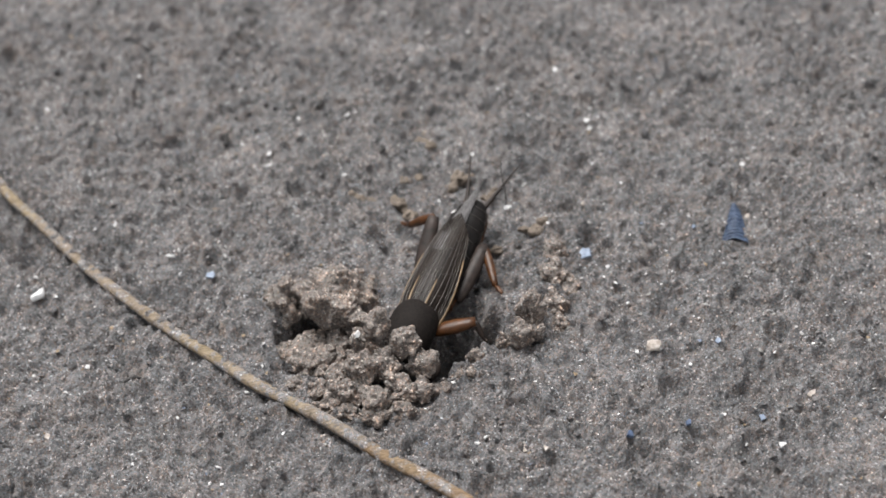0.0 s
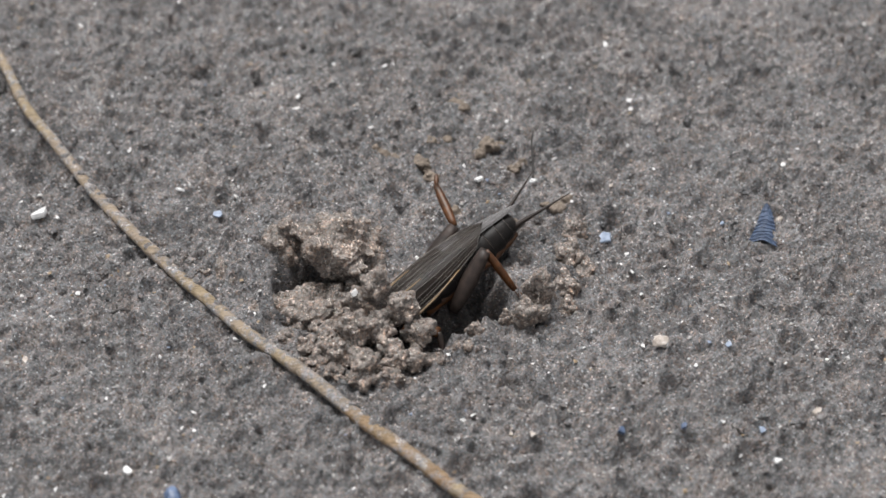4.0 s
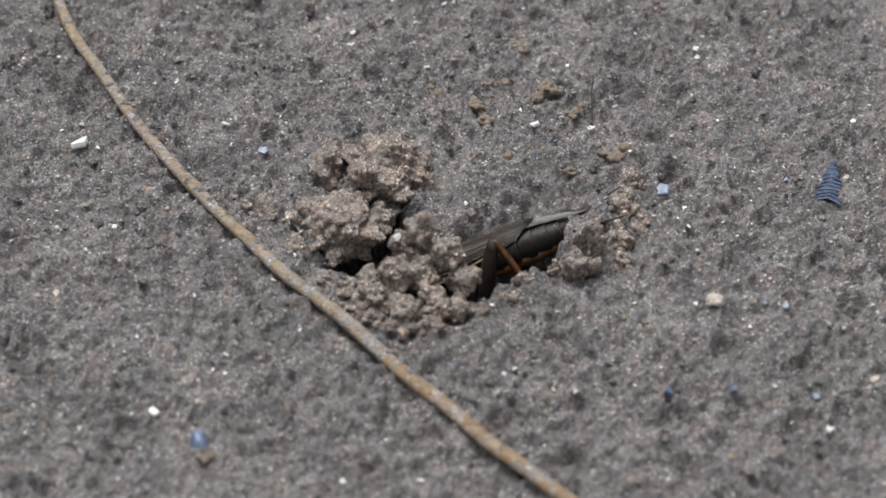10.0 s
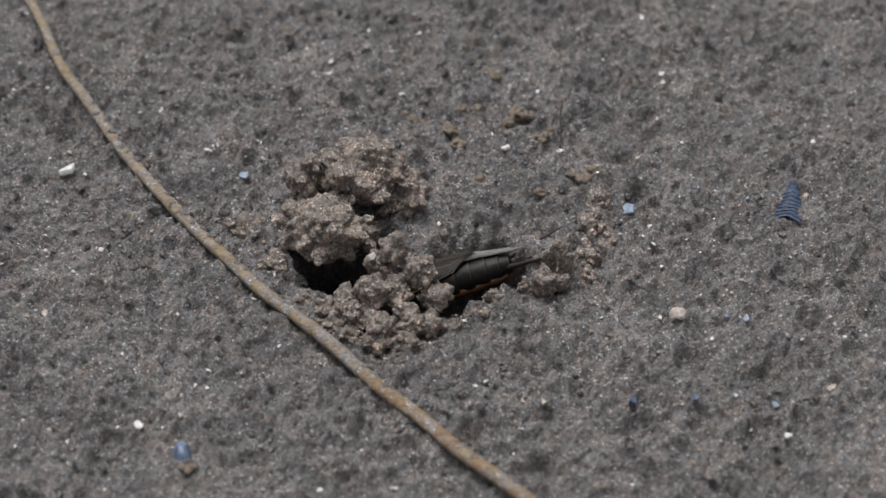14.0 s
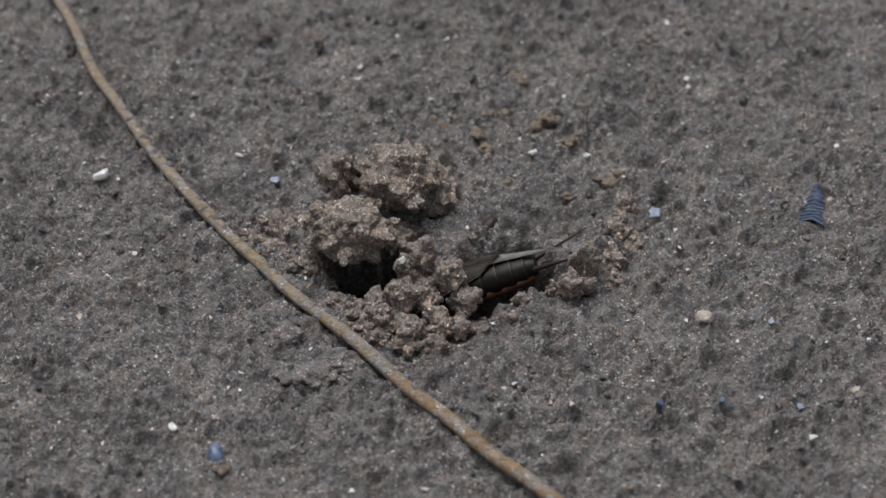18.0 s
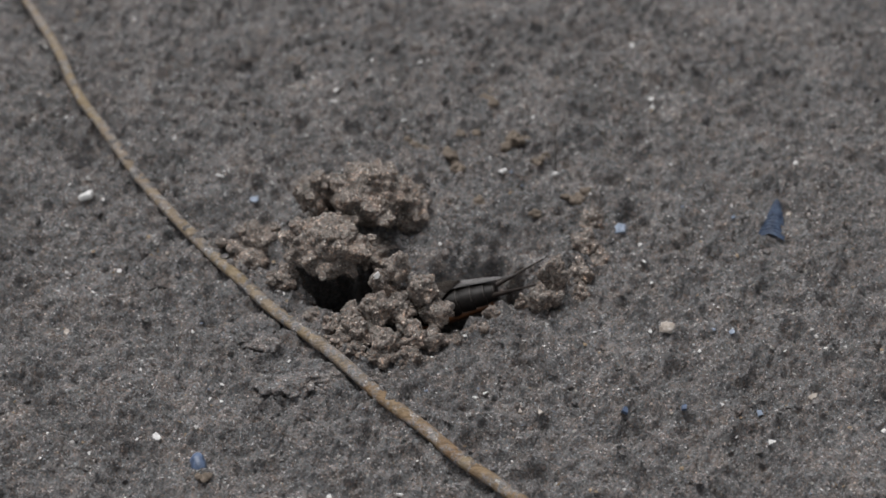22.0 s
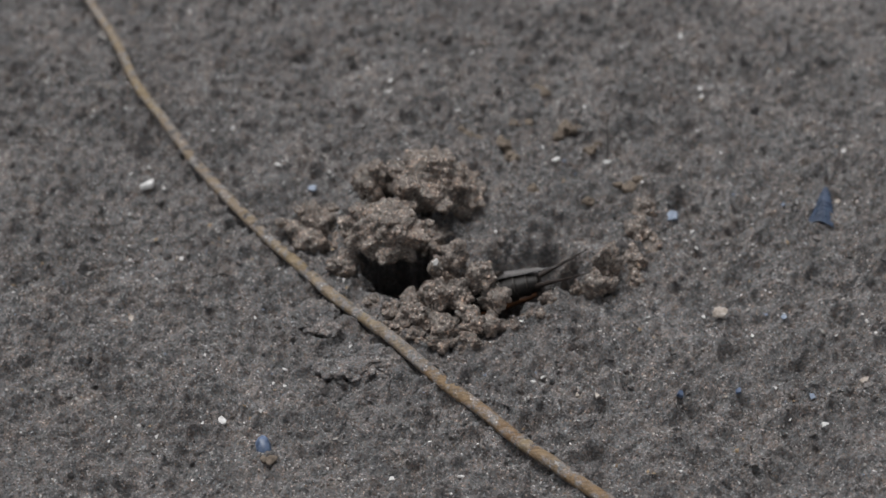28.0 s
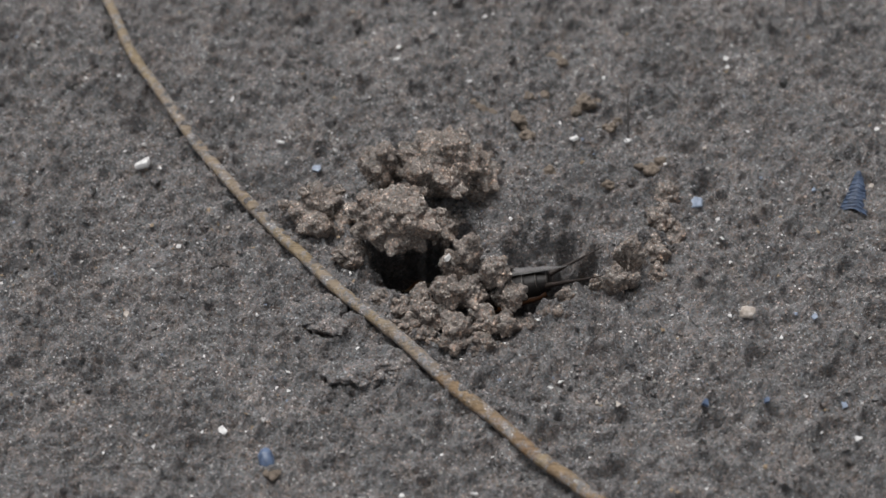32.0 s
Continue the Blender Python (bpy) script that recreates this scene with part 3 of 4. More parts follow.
def mole_cricket():
    """Head towards x, up z, in mm; the base lies under the middle of the body."""
    body = new("mole_cricket")
    tagged(body, "dark brown mole cricket digging itself into the sand", "mole cricket")

    def shaped(name, rows, mat, label="", sides=24):
        """A lofted form along x: rows of x, half width, half height, middle height."""
        bm = bmesh.new()
        line = smooth_line(rows, 40)
        rings = []
        for x, w, h, z in line:
            rings.append([bm.verts.new((x * MM, max(w, 0.02) * math.cos(a) * MM, (z + max(h, 0.02) * math.sin(a)) * MM)) for a in (2 * math.pi * k / sides for k in range(sides))])
        for a, b in zip(rings, rings[1:]):
            for k in range(sides):
                bm.faces.new((a[k], b[k], b[(k + 1) % sides], a[(k + 1) % sides]))
        bm.faces.new(rings[0])
        bm.faces.new(rings[-1][::-1])
        bmesh.ops.recalc_face_normals(bm, faces=bm.faces)
        return part(name, bm, mat, body, label)

    shaped("head", [(15.0, 2.6, 2.4, 3.0), (17.5, 2.5, 2.2, 2.8), (19.4, 1.6, 1.5, 2.4), (20.0, 0.1, 0.1, 2.2)], SHELL)
    shaped("pronotum", [(3.0, 0.4, 0.4, 3.9), (3.4, 3.0, 2.6, 3.9), (5.6, 4.3, 3.9, 3.9), (10.0, 4.5, 4.0, 3.8), (14.5, 3.5, 3.1, 3.3), (16.4, 2.4, 2.1, 3.0), (16.7, 0.2, 0.2, 3.0)], VELVET, "velvety dark brown shield")
    # abdomen in overlapping rings, each with a pale hind edge over the back
    edges = [(5.5, 3.5), (2, 4.2), (-2, 4.5), (-6, 4.5), (-9.5, 4.35), (-12.8, 4.15), (-15.8, 3.85), (-18.6, 3.5), (-21, 2.9), (-22.8, 2.1)]

    def girth(x):
        return float(np.interp(-x, [-e[0] for e in edges], [e[1] for e in edges]))

    for (x0, w0), (x1, w1) in zip(edges, edges[1:]):
        ring = shaped("abdomen_segment", [(x0 + 0.5, w0 * 0.88, w0 * 0.68, 3.0), (x0, w0 * 0.97, w0 * 0.76, 3.0), (x1, w1 * 1.04, w1 * 0.82, 3.0), (x1 - 0.25, w1 * 0.9, w1 * 0.7, 3.0)], ABDOMEN, sides=20)
        bm = bmesh.new()
        tube(bm, [Vector((x1 + 0.05, w1 * 1.05 * math.sin(a), 3.0 + w1 * 0.83 * math.cos(a))) * MM for a in np.linspace(-1.25, 1.25, 15)], [0.00006] * 15, 5)
        part("segment_edge", bm, VEIN, ring, "thin pale hind edge")
    # soft amber flanks below the rings
    for side in (-1, 1):
        bm = bmesh.new()
        xs = np.linspace(1, -22, 20)
        tube(bm, [Vector((x, side * girth(x) * 0.8, 1.7 + 0.12 * math.sin(4 * x))) * MM for x in xs], [girth(x) * (0.23 + 0.03 * math.sin(2.2 * x)) * MM for x in xs], 8)
        part("flank", bm, AMBER, body, "amber flank below the dark rings")

    # two fore wings folded over the front half of the back, with raised veins
    for side in (-1, 1):
        bm = bmesh.new()
        n, k = 24, 10

        def at(u, v):
            x = 4.6 - 17.6 * u
            reach = 1.66 - 0.95 * u**1.3
            ang = -0.1 * (1 - u) + v * (reach + 0.1)
            lift = 0.4 + 0.14 * (side > 0) + 0.35 * math.sin(math.pi * min(1, v)) * (1 - u)
            return Vector((x + 1.9 * v * (1 - u) - 4.6 * u * (1 - v), side * (girth(x) + 0.35) * math.sin(ang), 3.0 + (0.84 * girth(x) + lift) * math.cos(ang))) * MM

        grid = [[bm.verts.new(at(i / n, j / k)) for j in range(k + 1)] for i in range(n + 1)]
        for a, b in zip(grid, grid[1:]):
            for j in range(k):
                bm.faces.new((a[j], a[j + 1], b[j + 1], b[j]))
        bmesh.ops.solidify(bm, geom=bm.faces[:], thickness=0.00012)
        bmesh.ops.recalc_face_normals(bm, faces=bm.faces)
        wing = part("fore_wing", bm, WING, body, "short leathery brown fore wing with pale veins")
        raised = Vector((0, 0, 0.00005))
        for q in range(9):
            v0, v1 = 0.04 + 0.105 * q, min(0.98, 0.03 + 0.115 * q)
            vein = bmesh.new()

            def course(u):
                return min(0.99, max(0, v0 + (v1 - v0) * u + 0.05 * math.sin(3.0 * u + q * 1.3) * (1 - u)))

            tube(vein, [at(u, course(u)) + raised for u in np.linspace(0.02, 0.98, 18)], [0.00009 + 0.00003 * math.sin(1.9 * q) - 0.0000025 * j for j in range(18)], 6)
            for j in range(2 + q % 3, 17, 4):
                a = (j + 0.6 * math.sin(5 * j + q)) / 18
                tube(vein, [at(a, course(a)) + raised, at(a + 0.03, min(0.99, course(a) + 0.1)) + raised], [0.00006, 0.00005], 5)
            part("wing_vein", vein, VEIN, wing)
        bm = bmesh.new()
        tube(bm, [at(u, 0.93) + raised * 2 for u in np.linspace(0, 0.72, 14)], [(0.00042 - 0.00002 * j) for j in range(14)], 7, 0.6)
        tube(bm, [at(u, 0.3) + raised * 2 for u in np.linspace(0, 0.3, 8)], [(0.0003 - 0.00003 * j) for j in range(8)], 7, 0.6)
        part("wing_border", bm, GOLD, wing, "golden brown border")
        # folded hind wing: a pale pleated strip that runs past the tail
        wing = None
        for q in range(4):
            strip = bmesh.new()
            out = 0.14 + 0.36 * q
            pts = smooth_line([(x, side * out * w, 3.25 + 0.87 * girth(max(x, -20.5)) * math.sqrt(max(0.1, 1 - (out * w / girth(max(x, -20.5))) ** 2)) + drop) for x, w, drop in ((-8, 1.6, 0.15), (-12, 1.45, 0.12), (-16, 1.1, 0.1), (-20, 0.75, 0), (-24, 0.4, -0.5), (-28 + 0.9 * q, 0.1, -1.0))], 24) * MM
            tube(strip, pts, [(0.00025 - 0.00002 * q) * (1 - 0.8 * (i / 23) ** 1.6) for i in range(24)], 7, 0.62)
            if wing:
                part("wing_pleat", strip, PALE_WING, wing)
            else:
                wing = part("hind_wing", strip, PALE_WING, body, "pale pleated hind wing drawn out to a point")

    # tail feelers
    for side in (-1, 1):
        bm = bmesh.new()
        pts = smooth_line([(-21.5, side * 1.6, 3.0), (-25, side * 2.6, 3.4), (-29, side * 3.8, 3.8), (-33.5, side * 5.2, 4.3)], 18) * MM
        tube(bm, pts, [0.00055 * (1 - i / 18) ** 1.3 + 0.00007 for i in range(18)], 7)
        part("tail_feeler", bm, DARK_LEG, body)

    def limb(bm, a, b, wide, flat=0.7):
        """A tapering, slightly swollen segment from a to b (mm)."""
        a, b = np.array(a, float), np.array(b, float)
        steps = np.linspace(0, 1, 9)
        tube(bm, np.array([a + (b - a) * s for s in steps]) * MM, [wide * MM * (0.5 + 0.62 * math.sin(math.pi * (0.1 + 0.78 * s)) * (1 - 0.3 * s)) for s in steps], 10, flat)

    def leg(name, hip, knee, wide, mat, label):
        bm = bmesh.new()
        limb(bm, hip, knee, wide)
        return part(name, bm, mat, body, label)

    def shin(parent, knee, toe, foot, wide, mat):
        """Shin, spines and foot as one part with its pivot in the knee."""
        bm = bmesh.new()
        k, t, f = (np.array(v, float) for v in (knee, toe, foot))
        limb(bm, (0, 0, 0), t - k, wide)
        d = (t - k) / np.linalg.norm(t - k)
        for s in (0.62, 0.75, 0.88, 0.97):
            root = (t - k) * s
            tube(bm, [Vector(root * MM), Vector((root + d * 1.3 + (0, 0.35 * np.sign(k[1]), 0.6)) * MM)], [0.0002, 0.00004], 5)
        limb(bm, t - k, f - k, wide * 0.5)
        ob = part("shin", bm, mat, parent)
        ob.matrix_basis = Matrix.Translation(Vector(k * MM))
        return ob

    thighs, shins = [], []
    for side in (-1, 1):
        # the hind thigh turns in its hip, the shin in the knee
        bm = bmesh.new()
        limb(bm, (0, 0, 0), HIND_THIGH[side], 1.75)
        thigh = part("hind_leg", bm, DARK_LEG, body, "dark hind leg with an amber shin, held beside the body")
        thigh.matrix_basis = Matrix.Translation(Vector((-1.5, side * 4.4, 1.5)) * MM)
        thighs.append(thigh)
        shins.append(shin(thigh, HIND_THIGH[side], tuple(np.add(HIND_THIGH[side], HIND_SHIN[side])), tuple(np.add(HIND_THIGH[side], HIND_SHIN[side]) + (1.6, side * 1.6, -0.2)), 0.85, AMBER))
        knee = (3.2, side * 10.6, 3.0)
        thigh = leg("middle_leg", (7.0, side * 3.0, 2.2), knee, 1.5, AMBER, "amber middle leg")
        shin(thigh, knee, (4.6, side * 12.2, 0.2), (4.8, side * 13.0, 0.0), 0.6, DARK_LEG)
        knee = (13.5, side * 6.6, 2.6)
        fore = leg("fore_leg", (12.5, side * 3.2, 2.0), knee, 1.6, DARK_LEG, "broad dark brown digging fore leg")
        shin(fore, knee, (17.0, side * 6.4, 1.8), (18.0, side * 6.2, 1.6), 1.7, DARK_LEG)
        for k in range(4):
            bm = bmesh.new()
            tube(bm, [Vector((16.2 + 0.5 * k, side * (7.0 - 0.7 * k), 1.8)) * MM, Vector((18.6 + 0.3 * k, side * (8.0 - 1.0 * k), 1.2)) * MM], [0.0005, 0.00008], 6)
            part("digging_claw", bm, SHELL, fore)
    for ob in body.children_recursive:
        ob.data.transform(Matrix.Diagonal((0.95, 0.96, 1.0, 1.0))) if ob.data.users == 1 else None
        ob.location.x, ob.location.y = ob.location.x * 0.95, ob.location.y * 0.96
    return body, thighs, shins


CRICKET, THIGHS, SHINS = mole_cricket()


# ---- fragments on the sand ----
CHIP = (-5.7, -17.4, 9.7)


def fragment(name, category, label, x, y, size, mat, seed, sink=0.3, turn=0.0, tilt=0.0, rough=0.8, group=""):
    bm = bmesh.new()
    lump(bm, (0, 0, 0), [s * MM for s in size], seed, rough, 3)
    ob = part(name, bm, mat)
    ob.matrix_basis = pose(x * MM, y * MM, (level_at(x, y, 0.6 * size[0]) + size[2] * (1 - sink)) * MM, tilt, 0, turn)
    return tagged(ob, label, category, group)


def shard(label, x, y, r, mat, seed, group="", tall=0.3, sink=0.35):
    """A thin angular chip of broken shell, slightly curved, with a broken outline."""
    rng = random.Random(seed)
    bm = bmesh.new()
    n = rng.choice((3, 4, 4, 5))
    outline = []
    for k in range(n):
        a = 2 * math.pi * (k + rng.uniform(-0.25, 0.25)) / n
        q = r * rng.uniform(0.6, 1.25)
        outline.append((q * math.cos(a), q * 0.8 * math.sin(a)))
    rings = [[bm.verts.new((u * f * MM, v * f * MM, (z + 0.12 * u * u / r) * MM)) for u, v in outline] for f, z in ((0.86, -tall * r), (1.0, -tall * r * 0.5), (1.0, tall * r * 0.35), (0.84, tall * r * 0.6))]
    for a, b in zip(rings, rings[1:]):
        for k in range(n):
            bm.faces.new((a[k], a[(k + 1) % n], b[(k + 1) % n], b[k]))
    bm.faces.new(rings[0][::-1])
    bm.faces.new(rings[-1])
    ob = part("shell_fragment", bm, mat)
    ob.data.shade_flat()
    ob.matrix_basis = pose(x * MM, y * MM, (level_at(x, y, 0.7 * r) + r * (0.5 - sink)) * MM, rng.uniform(5, 35), rng.uniform(-20, 20), rng.uniform(0, 360))
    return tagged(ob, label, "shell fragment", group)


def debris(x, y, r, seed):
    """A charred-looking bit of plant: a bent stub with two short side twigs."""
    rng = random.Random(seed)
    ob = new("plant_debris")
    tagged(ob, "small black piece of plant debris on sand", "debris", "black plant debris")
    bm = bmesh.new()
    a = rng.uniform(0, math.pi)
    line = [(r * k * math.cos(a + 0.4 * k), r * k * math.sin(a + 0.4 * k), 0.35 * r + 0.3 * r * (1 - k * k)) for k in (-1, -0.5, 0, 0.5, 1)]
    pts = smooth_line(line, 14) * MM
    tube(bm, pts, [r * MM * (0.16 + 0.2 * abs(math.sin(0.9 * k + seed))) for k in range(14)], 7)
    part("stub", bm, CHAR, ob)
    for k in (4, 9):
        bm = bmesh.new()
        side = Vector((rng.uniform(-1, 1), rng.uniform(-1, 1), 0.4)) * (0.6 * r * MM)
        tube(bm, [Vector(pts[k]), Vector(pts[k]) + side * 0.6, Vector(pts[k]) + side], [0.16 * r * MM, 0.12 * r * MM, 0.05 * r * MM], 6)
        part("side_twig", bm, CHAR, ob)
    ob.matrix_basis = pose(x * MM, y * MM, level_at(x, y, r) * MM)


def fragments():
    white = [(-61.4, 13.6, 1.9), (-37.2, 19.0, 0.85), (-17.1, 46.7, 0.8), (-17.5, 44.4, 0.8), (-1.1, 55.5, 0.8), (-19.4, 36.4, 0.45), (-47.2, 31.7, 0.6), (-69.5, 39.8, 0.5), (-53.0, -5.8, 0.7), (-25.7, -18.2, 0.65), (-31.7, -34.7, 0.5), (-31.3, -39.1, 0.5), (-41.1, -49.5, 1.05), (-52.4, -51.0, 0.6), (-44.7, -48.4, 0.45), (13.4, -35.3, 0.7), (11.9, -37.5, 0.75), (61.5, -48.2, 0.95), (42.0, -20.3, 0.6), (-56.8, -12.5, 0.5)]
    white += [(42.7, -8.7, 0.5), (19.6, -47.2, 0.6), (22.2, -55.1, 0.55), (53.7, -38.3, 0.5), (47.3, -47.5, 0.4), (57.8, -46.8, 0.45), (36.8, -57.6, 0.55), (69.0, -57.4, 0.5), (65.2, -25.7, 0.4), (50.4, -25.9, 0.5), (32.5, -19.4, 0.4), (16.1, 20.5, 1.3), (25.5, 21.8, 0.9), (44.4, 44.0, 0.75), (44.4, 42.5, 0.6), (21.3, 39.3, 0.6), (41.1, 62.8, 0.7), (52.9, 11.9, 0.6), (41.1, 2.7, 0.7), (43.1, 31.3, 0.5)]
    white += [(29.7, 29.8, 0.7), (74.1, 31.0, 0.5), (71.1, 27.3, 0.7), (55.9, 24.0, 0.4), (76.1, 20.2, 0.45), (47.3, 23.8, 0.4), (0.0, -59.8, 0.9), (-11.7, -60.3, 0.6), (-3.5, 36.8, 0.8), (-39.3, -29.3, 0.45), (-3.0, -31.6, 0.45), (-6.6, -32.3, 0.4)]
    for k, (x, y, r) in enumerate(white):
        shard("white broken shell fragment lying on sand", x, y, r, WHITE_SHELL, 100 + k, "white shell fragments", 0.3 if r < 1.5 else 0.4, 0.35 if r < 1.5 else 0.25)
    for k, (x, y, r) in enumerate([(-24.8, 51.6, 1.7), (-6.0, 59.4, 1.4), (4.5, 42.0, 1.2), (-69.2, 5.6, 1.0), (35.5, 52.6, 0.7), (72.7, 10.8, 0.6), (-72.0, 49.1, 2.0), (36.5, -30.7, 0.6)]):
        debris(x, y, r, 130 + k)
    fragment("pebble", "pebble", "buff rounded pebble with a white face on sand", 45.0, -21.2, (1.25, 1.15, 0.9), BUFF, 141, rough=1.7)
    for k, (x, y, r) in enumerate([(22.7, -41.4, 0.8), (19.4, -40.1, 0.75), (68.8, 12.0, 0.85), (39.3, 19.2, 0.6), (69.3, -36.1, 1.0), (45.2, -40.3, 0.4), (-44.9, -1.6, 0.6), (-60.2, -23.0, 0.8)]):
        shard("small buff shell fragment lying on sand", x, y, r, BUFF, 240 + k, "buff shell fragments", 0.45)
    for k, (x, y, r) in enumerate([(37.3, 5.0, 1.75), (-30.2, 12.7, 1.1), (58.2, 10.2, 0.9), (60.2, -38.9, 0.8), (56.4, -20.9, 0.7)]):
        shard("pale blue-grey broken shell fragment on sand", x, y, r, PALE_BLUE, 142 + 40 * k, "pale blue shell fragments")
    for k, (x, y, r) in enumerate([(37.2, -40.7, 1.0), (47.2, -40.4, 0.9)]):
        shard("dark blue mussel shell fragment sunk in sand", x, y, r, BLUE_SHELL, 143 + k, "", 0.5, -0.1)
    fragment("shell_fragment", "shell fragment", "rounded blue mussel shell piece half buried in sand", -33.7, -54.4, (1.35, 2.1, 1.1), BLUE_SHELL, 146, 0.35, 15, 20, 0.45)
    for k, (x, y, r) in enumerate([(18.2, 31.9, 1.7), (16.3, 30.0, 1.2), (7.5, 33.1, 0.9), (5.6, 27.3, 1.5), (6.9, 26.1, 1.0), (7.4, 20.9, 1.2), (11.4, 13.5, 1.2), (29.9, 14.3, 1.5), (31.2, 15.3, 1.1), (31.9, 7.9, 1.1), (12.3, 44.8, 1.5), (14.0, 42.4, 1.0), (22.4, 24.6, 1.1), (23.7, 26.4, 0.8), (10.1, 35.3, 1.0), (-1.3, 30.5, 1.4), (-2.8, 31.4, 1.0), (0.8, 29.9, 0.9), (20.2, 32.8, 0.9), (22.3, 10.9, 1.1), (27.7, 15.1, 0.9), (-32.5, -57.5, 1.2)]):
        ob = clod((x, y, level_at(x, y) + 0.05 * r), (r * 1.1, r, r * 0.8), 150 + k, 8, "crumb of cemented ochre sand on the surface", level=4)
        ob.name = "sand_crumb"
        ob.data.materials.clear()
        ob.data.materials.append(RUST)
        tagged(ob, "", "sand crumb", "ochre crumbs")
    # a white chip that rode up on the heap
    chip = shard("white shell chip lodged on the sand heap", CHIP[0], CHIP[1], 0.9, WHITE_SHELL, 171, "white shell fragments", 0.5)
    chip.matrix_basis = pose(CHIP[0] * MM, CHIP[1] * MM, CHIP[2] * MM, 50, 10, 20)
    # ribbed blue shell piece
    ob = new("ribbed_shell")
    tagged(ob, "blue-grey ribbed shell piece lying on sand", "shell fragment")
    bm = bmesh.new()
    rings = []
    for v in np.linspace(0, 1, 9):
        half, middle, y = 0.35 + 2.15 * v**0.8, -0.5 * v + 0.25 * math.sin(3 * v), 4.4 - 8.6 * v
        rings.append([bm.verts.new(((middle + half * u) * MM, (y - 0.5 * u * u * v) * MM, (0.25 + 0.8 * (1 - u * u) * (0.4 + 0.6 * v)) * MM)) for u in np.linspace(-1, 1, 9)])
    for a, b in zip(rings, rings[1:]):
        for k in range(8):
            bm.faces.new((a[k], a[k + 1], b[k + 1], b[k]))
    bmesh.ops.solidify(bm, geom=bm.faces[:], thickness=0.0005)
    bmesh.ops.recalc_face_normals(bm, faces=bm.faces)
    part("shell_plate", bm, BLUE_SHELL, ob)
    for k in range(9):
        v = 0.2 + 0.8 * (k / 8) ** 0.85
        half, middle, y = 0.4 + 2.2 * v**0.8, -0.5 * v + 0.25 * math.sin(3 * v), 4.4 - 8.6 * v
        bm = bmesh.new()
        tube(bm, [Vector((middle + half * u, y - 0.55 * u * u * v + 0.12 * math.sin(5 * u + k), 0.32 + 0.82 * (1 - u * u) * (0.4 + 0.6 * v))) * MM for u in np.linspace(-0.96, 1, 11)], [0.00011 + 0.00005 * math.sin(2 * j + k) for j in range(11)], 6)
        part("shell_rib", bm, BLUE_SHELL, ob)
    ob.matrix_basis = pose(0.0658, 0.0091, (level_at(65.8, 9.1, 1.5) + 0.2) * MM, 12, 0, -8)
    # rest of a broken twig
    bm = bmesh.new()
    tube(bm, smooth_line([(-46.8, -12.2, 0.6), (-45.2, -11.6, 0.9), (-43.6, -11.7, 0.6)], 8) * MM, [0.0002] * 8, 6)
    tagged(part("twig_bit", bm, CHAR), "short black twig bit on sand", "twig")
    bm = bmesh.new()
    tube(bm, smooth_line([(25.5, 22.6, 0.3), (25.7, 25.5, 2.0), (25.5, 28.5, 3.4), (25.9, 31.5, 4.6)], 12) * MM, [0.00022 - 0.00001 * k for k in range(12)], 6)
    tagged(part("twig_bit", bm, CHAR), "thin black twig standing in the sand", "twig")


fragments()


def scatter(name, count, low, high, mat, seed, label, category, flat=0.5):
    """Many small angular bits, joined, spread over the sand."""
    rng = np.random.default_rng(seed)
    x, y = rng.uniform(-115, 125, count), rng.uniform(-85, 130, count)
    r = low + (high - low) * rng.random(count) ** 3
    z = sand_at(x * MM, y * MM) / MM
    keep = z > -2.5
    x, y, z, r = x[keep], y[keep], z[keep], r[keep]
    base = np.array([(1, 0, 0), (0.2, 0.9, 0.1), (-0.9, 0.3, 0), (-0.3, -0.9, 0.1), (0.1, 0.1, 0.9), (0, 0, -0.7)], float)
    tris = np.array([(0, 1, 4), (1, 2, 4), (2, 3, 4), (3, 0, 4), (1, 0, 5), (2, 1, 5), (3, 2, 5), (0, 3, 5)])
    n = len(x)
    p = base[None] * r[:, None, None] * np.stack([np.ones(n), rng.uniform(0.5, 1, n), flat * rng.uniform(0.6, 1.4, n)], 1)[:, None]
    p = p * rng.uniform(0.7, 1.3, p.shape)
    tilt, turn = rng.uniform(-0.8, 0.8, n), rng.uniform(0, 2 * np.pi, n)
    c, s = np.cos(tilt)[:, None], np.sin(tilt)[:, None]
    p = np.stack([p[..., 0] * c - p[..., 2] * s, p[..., 1], p[..., 0] * s + p[..., 2] * c], -1)
    c, s = np.cos(turn)[:, None], np.sin(turn)[:, None]
    p = np.stack([p[..., 0] * c - p[..., 1] * s, p[..., 0] * s + p[..., 1] * c, p[..., 2]], -1)
    p += np.stack([x, y, z + r * 0.2], 1)[:, None]
    faces = (tris[None] + 6 * np.arange(n)[:, None, None]).reshape(-1, 3)
    mesh = bpy.data.meshes.new(name)
    mesh.from_pydata((p.reshape(-1, 3) * MM).tolist(), [], faces.tolist())
    tagged(part(name, mesh, mat), label, category, kind="stuff")
    mesh.shade_flat()


scatter("shell_grit", 6500, 0.12, 0.58, GRIT, 21, "tiny pale shell chips and grains in the sand", "shell grit")
scatter("sand_crumbs", 5200, 0.3, 1.15, SAND, 22, "loose crumbs of damp sand on the surface", "sand crumbs", 0.8)


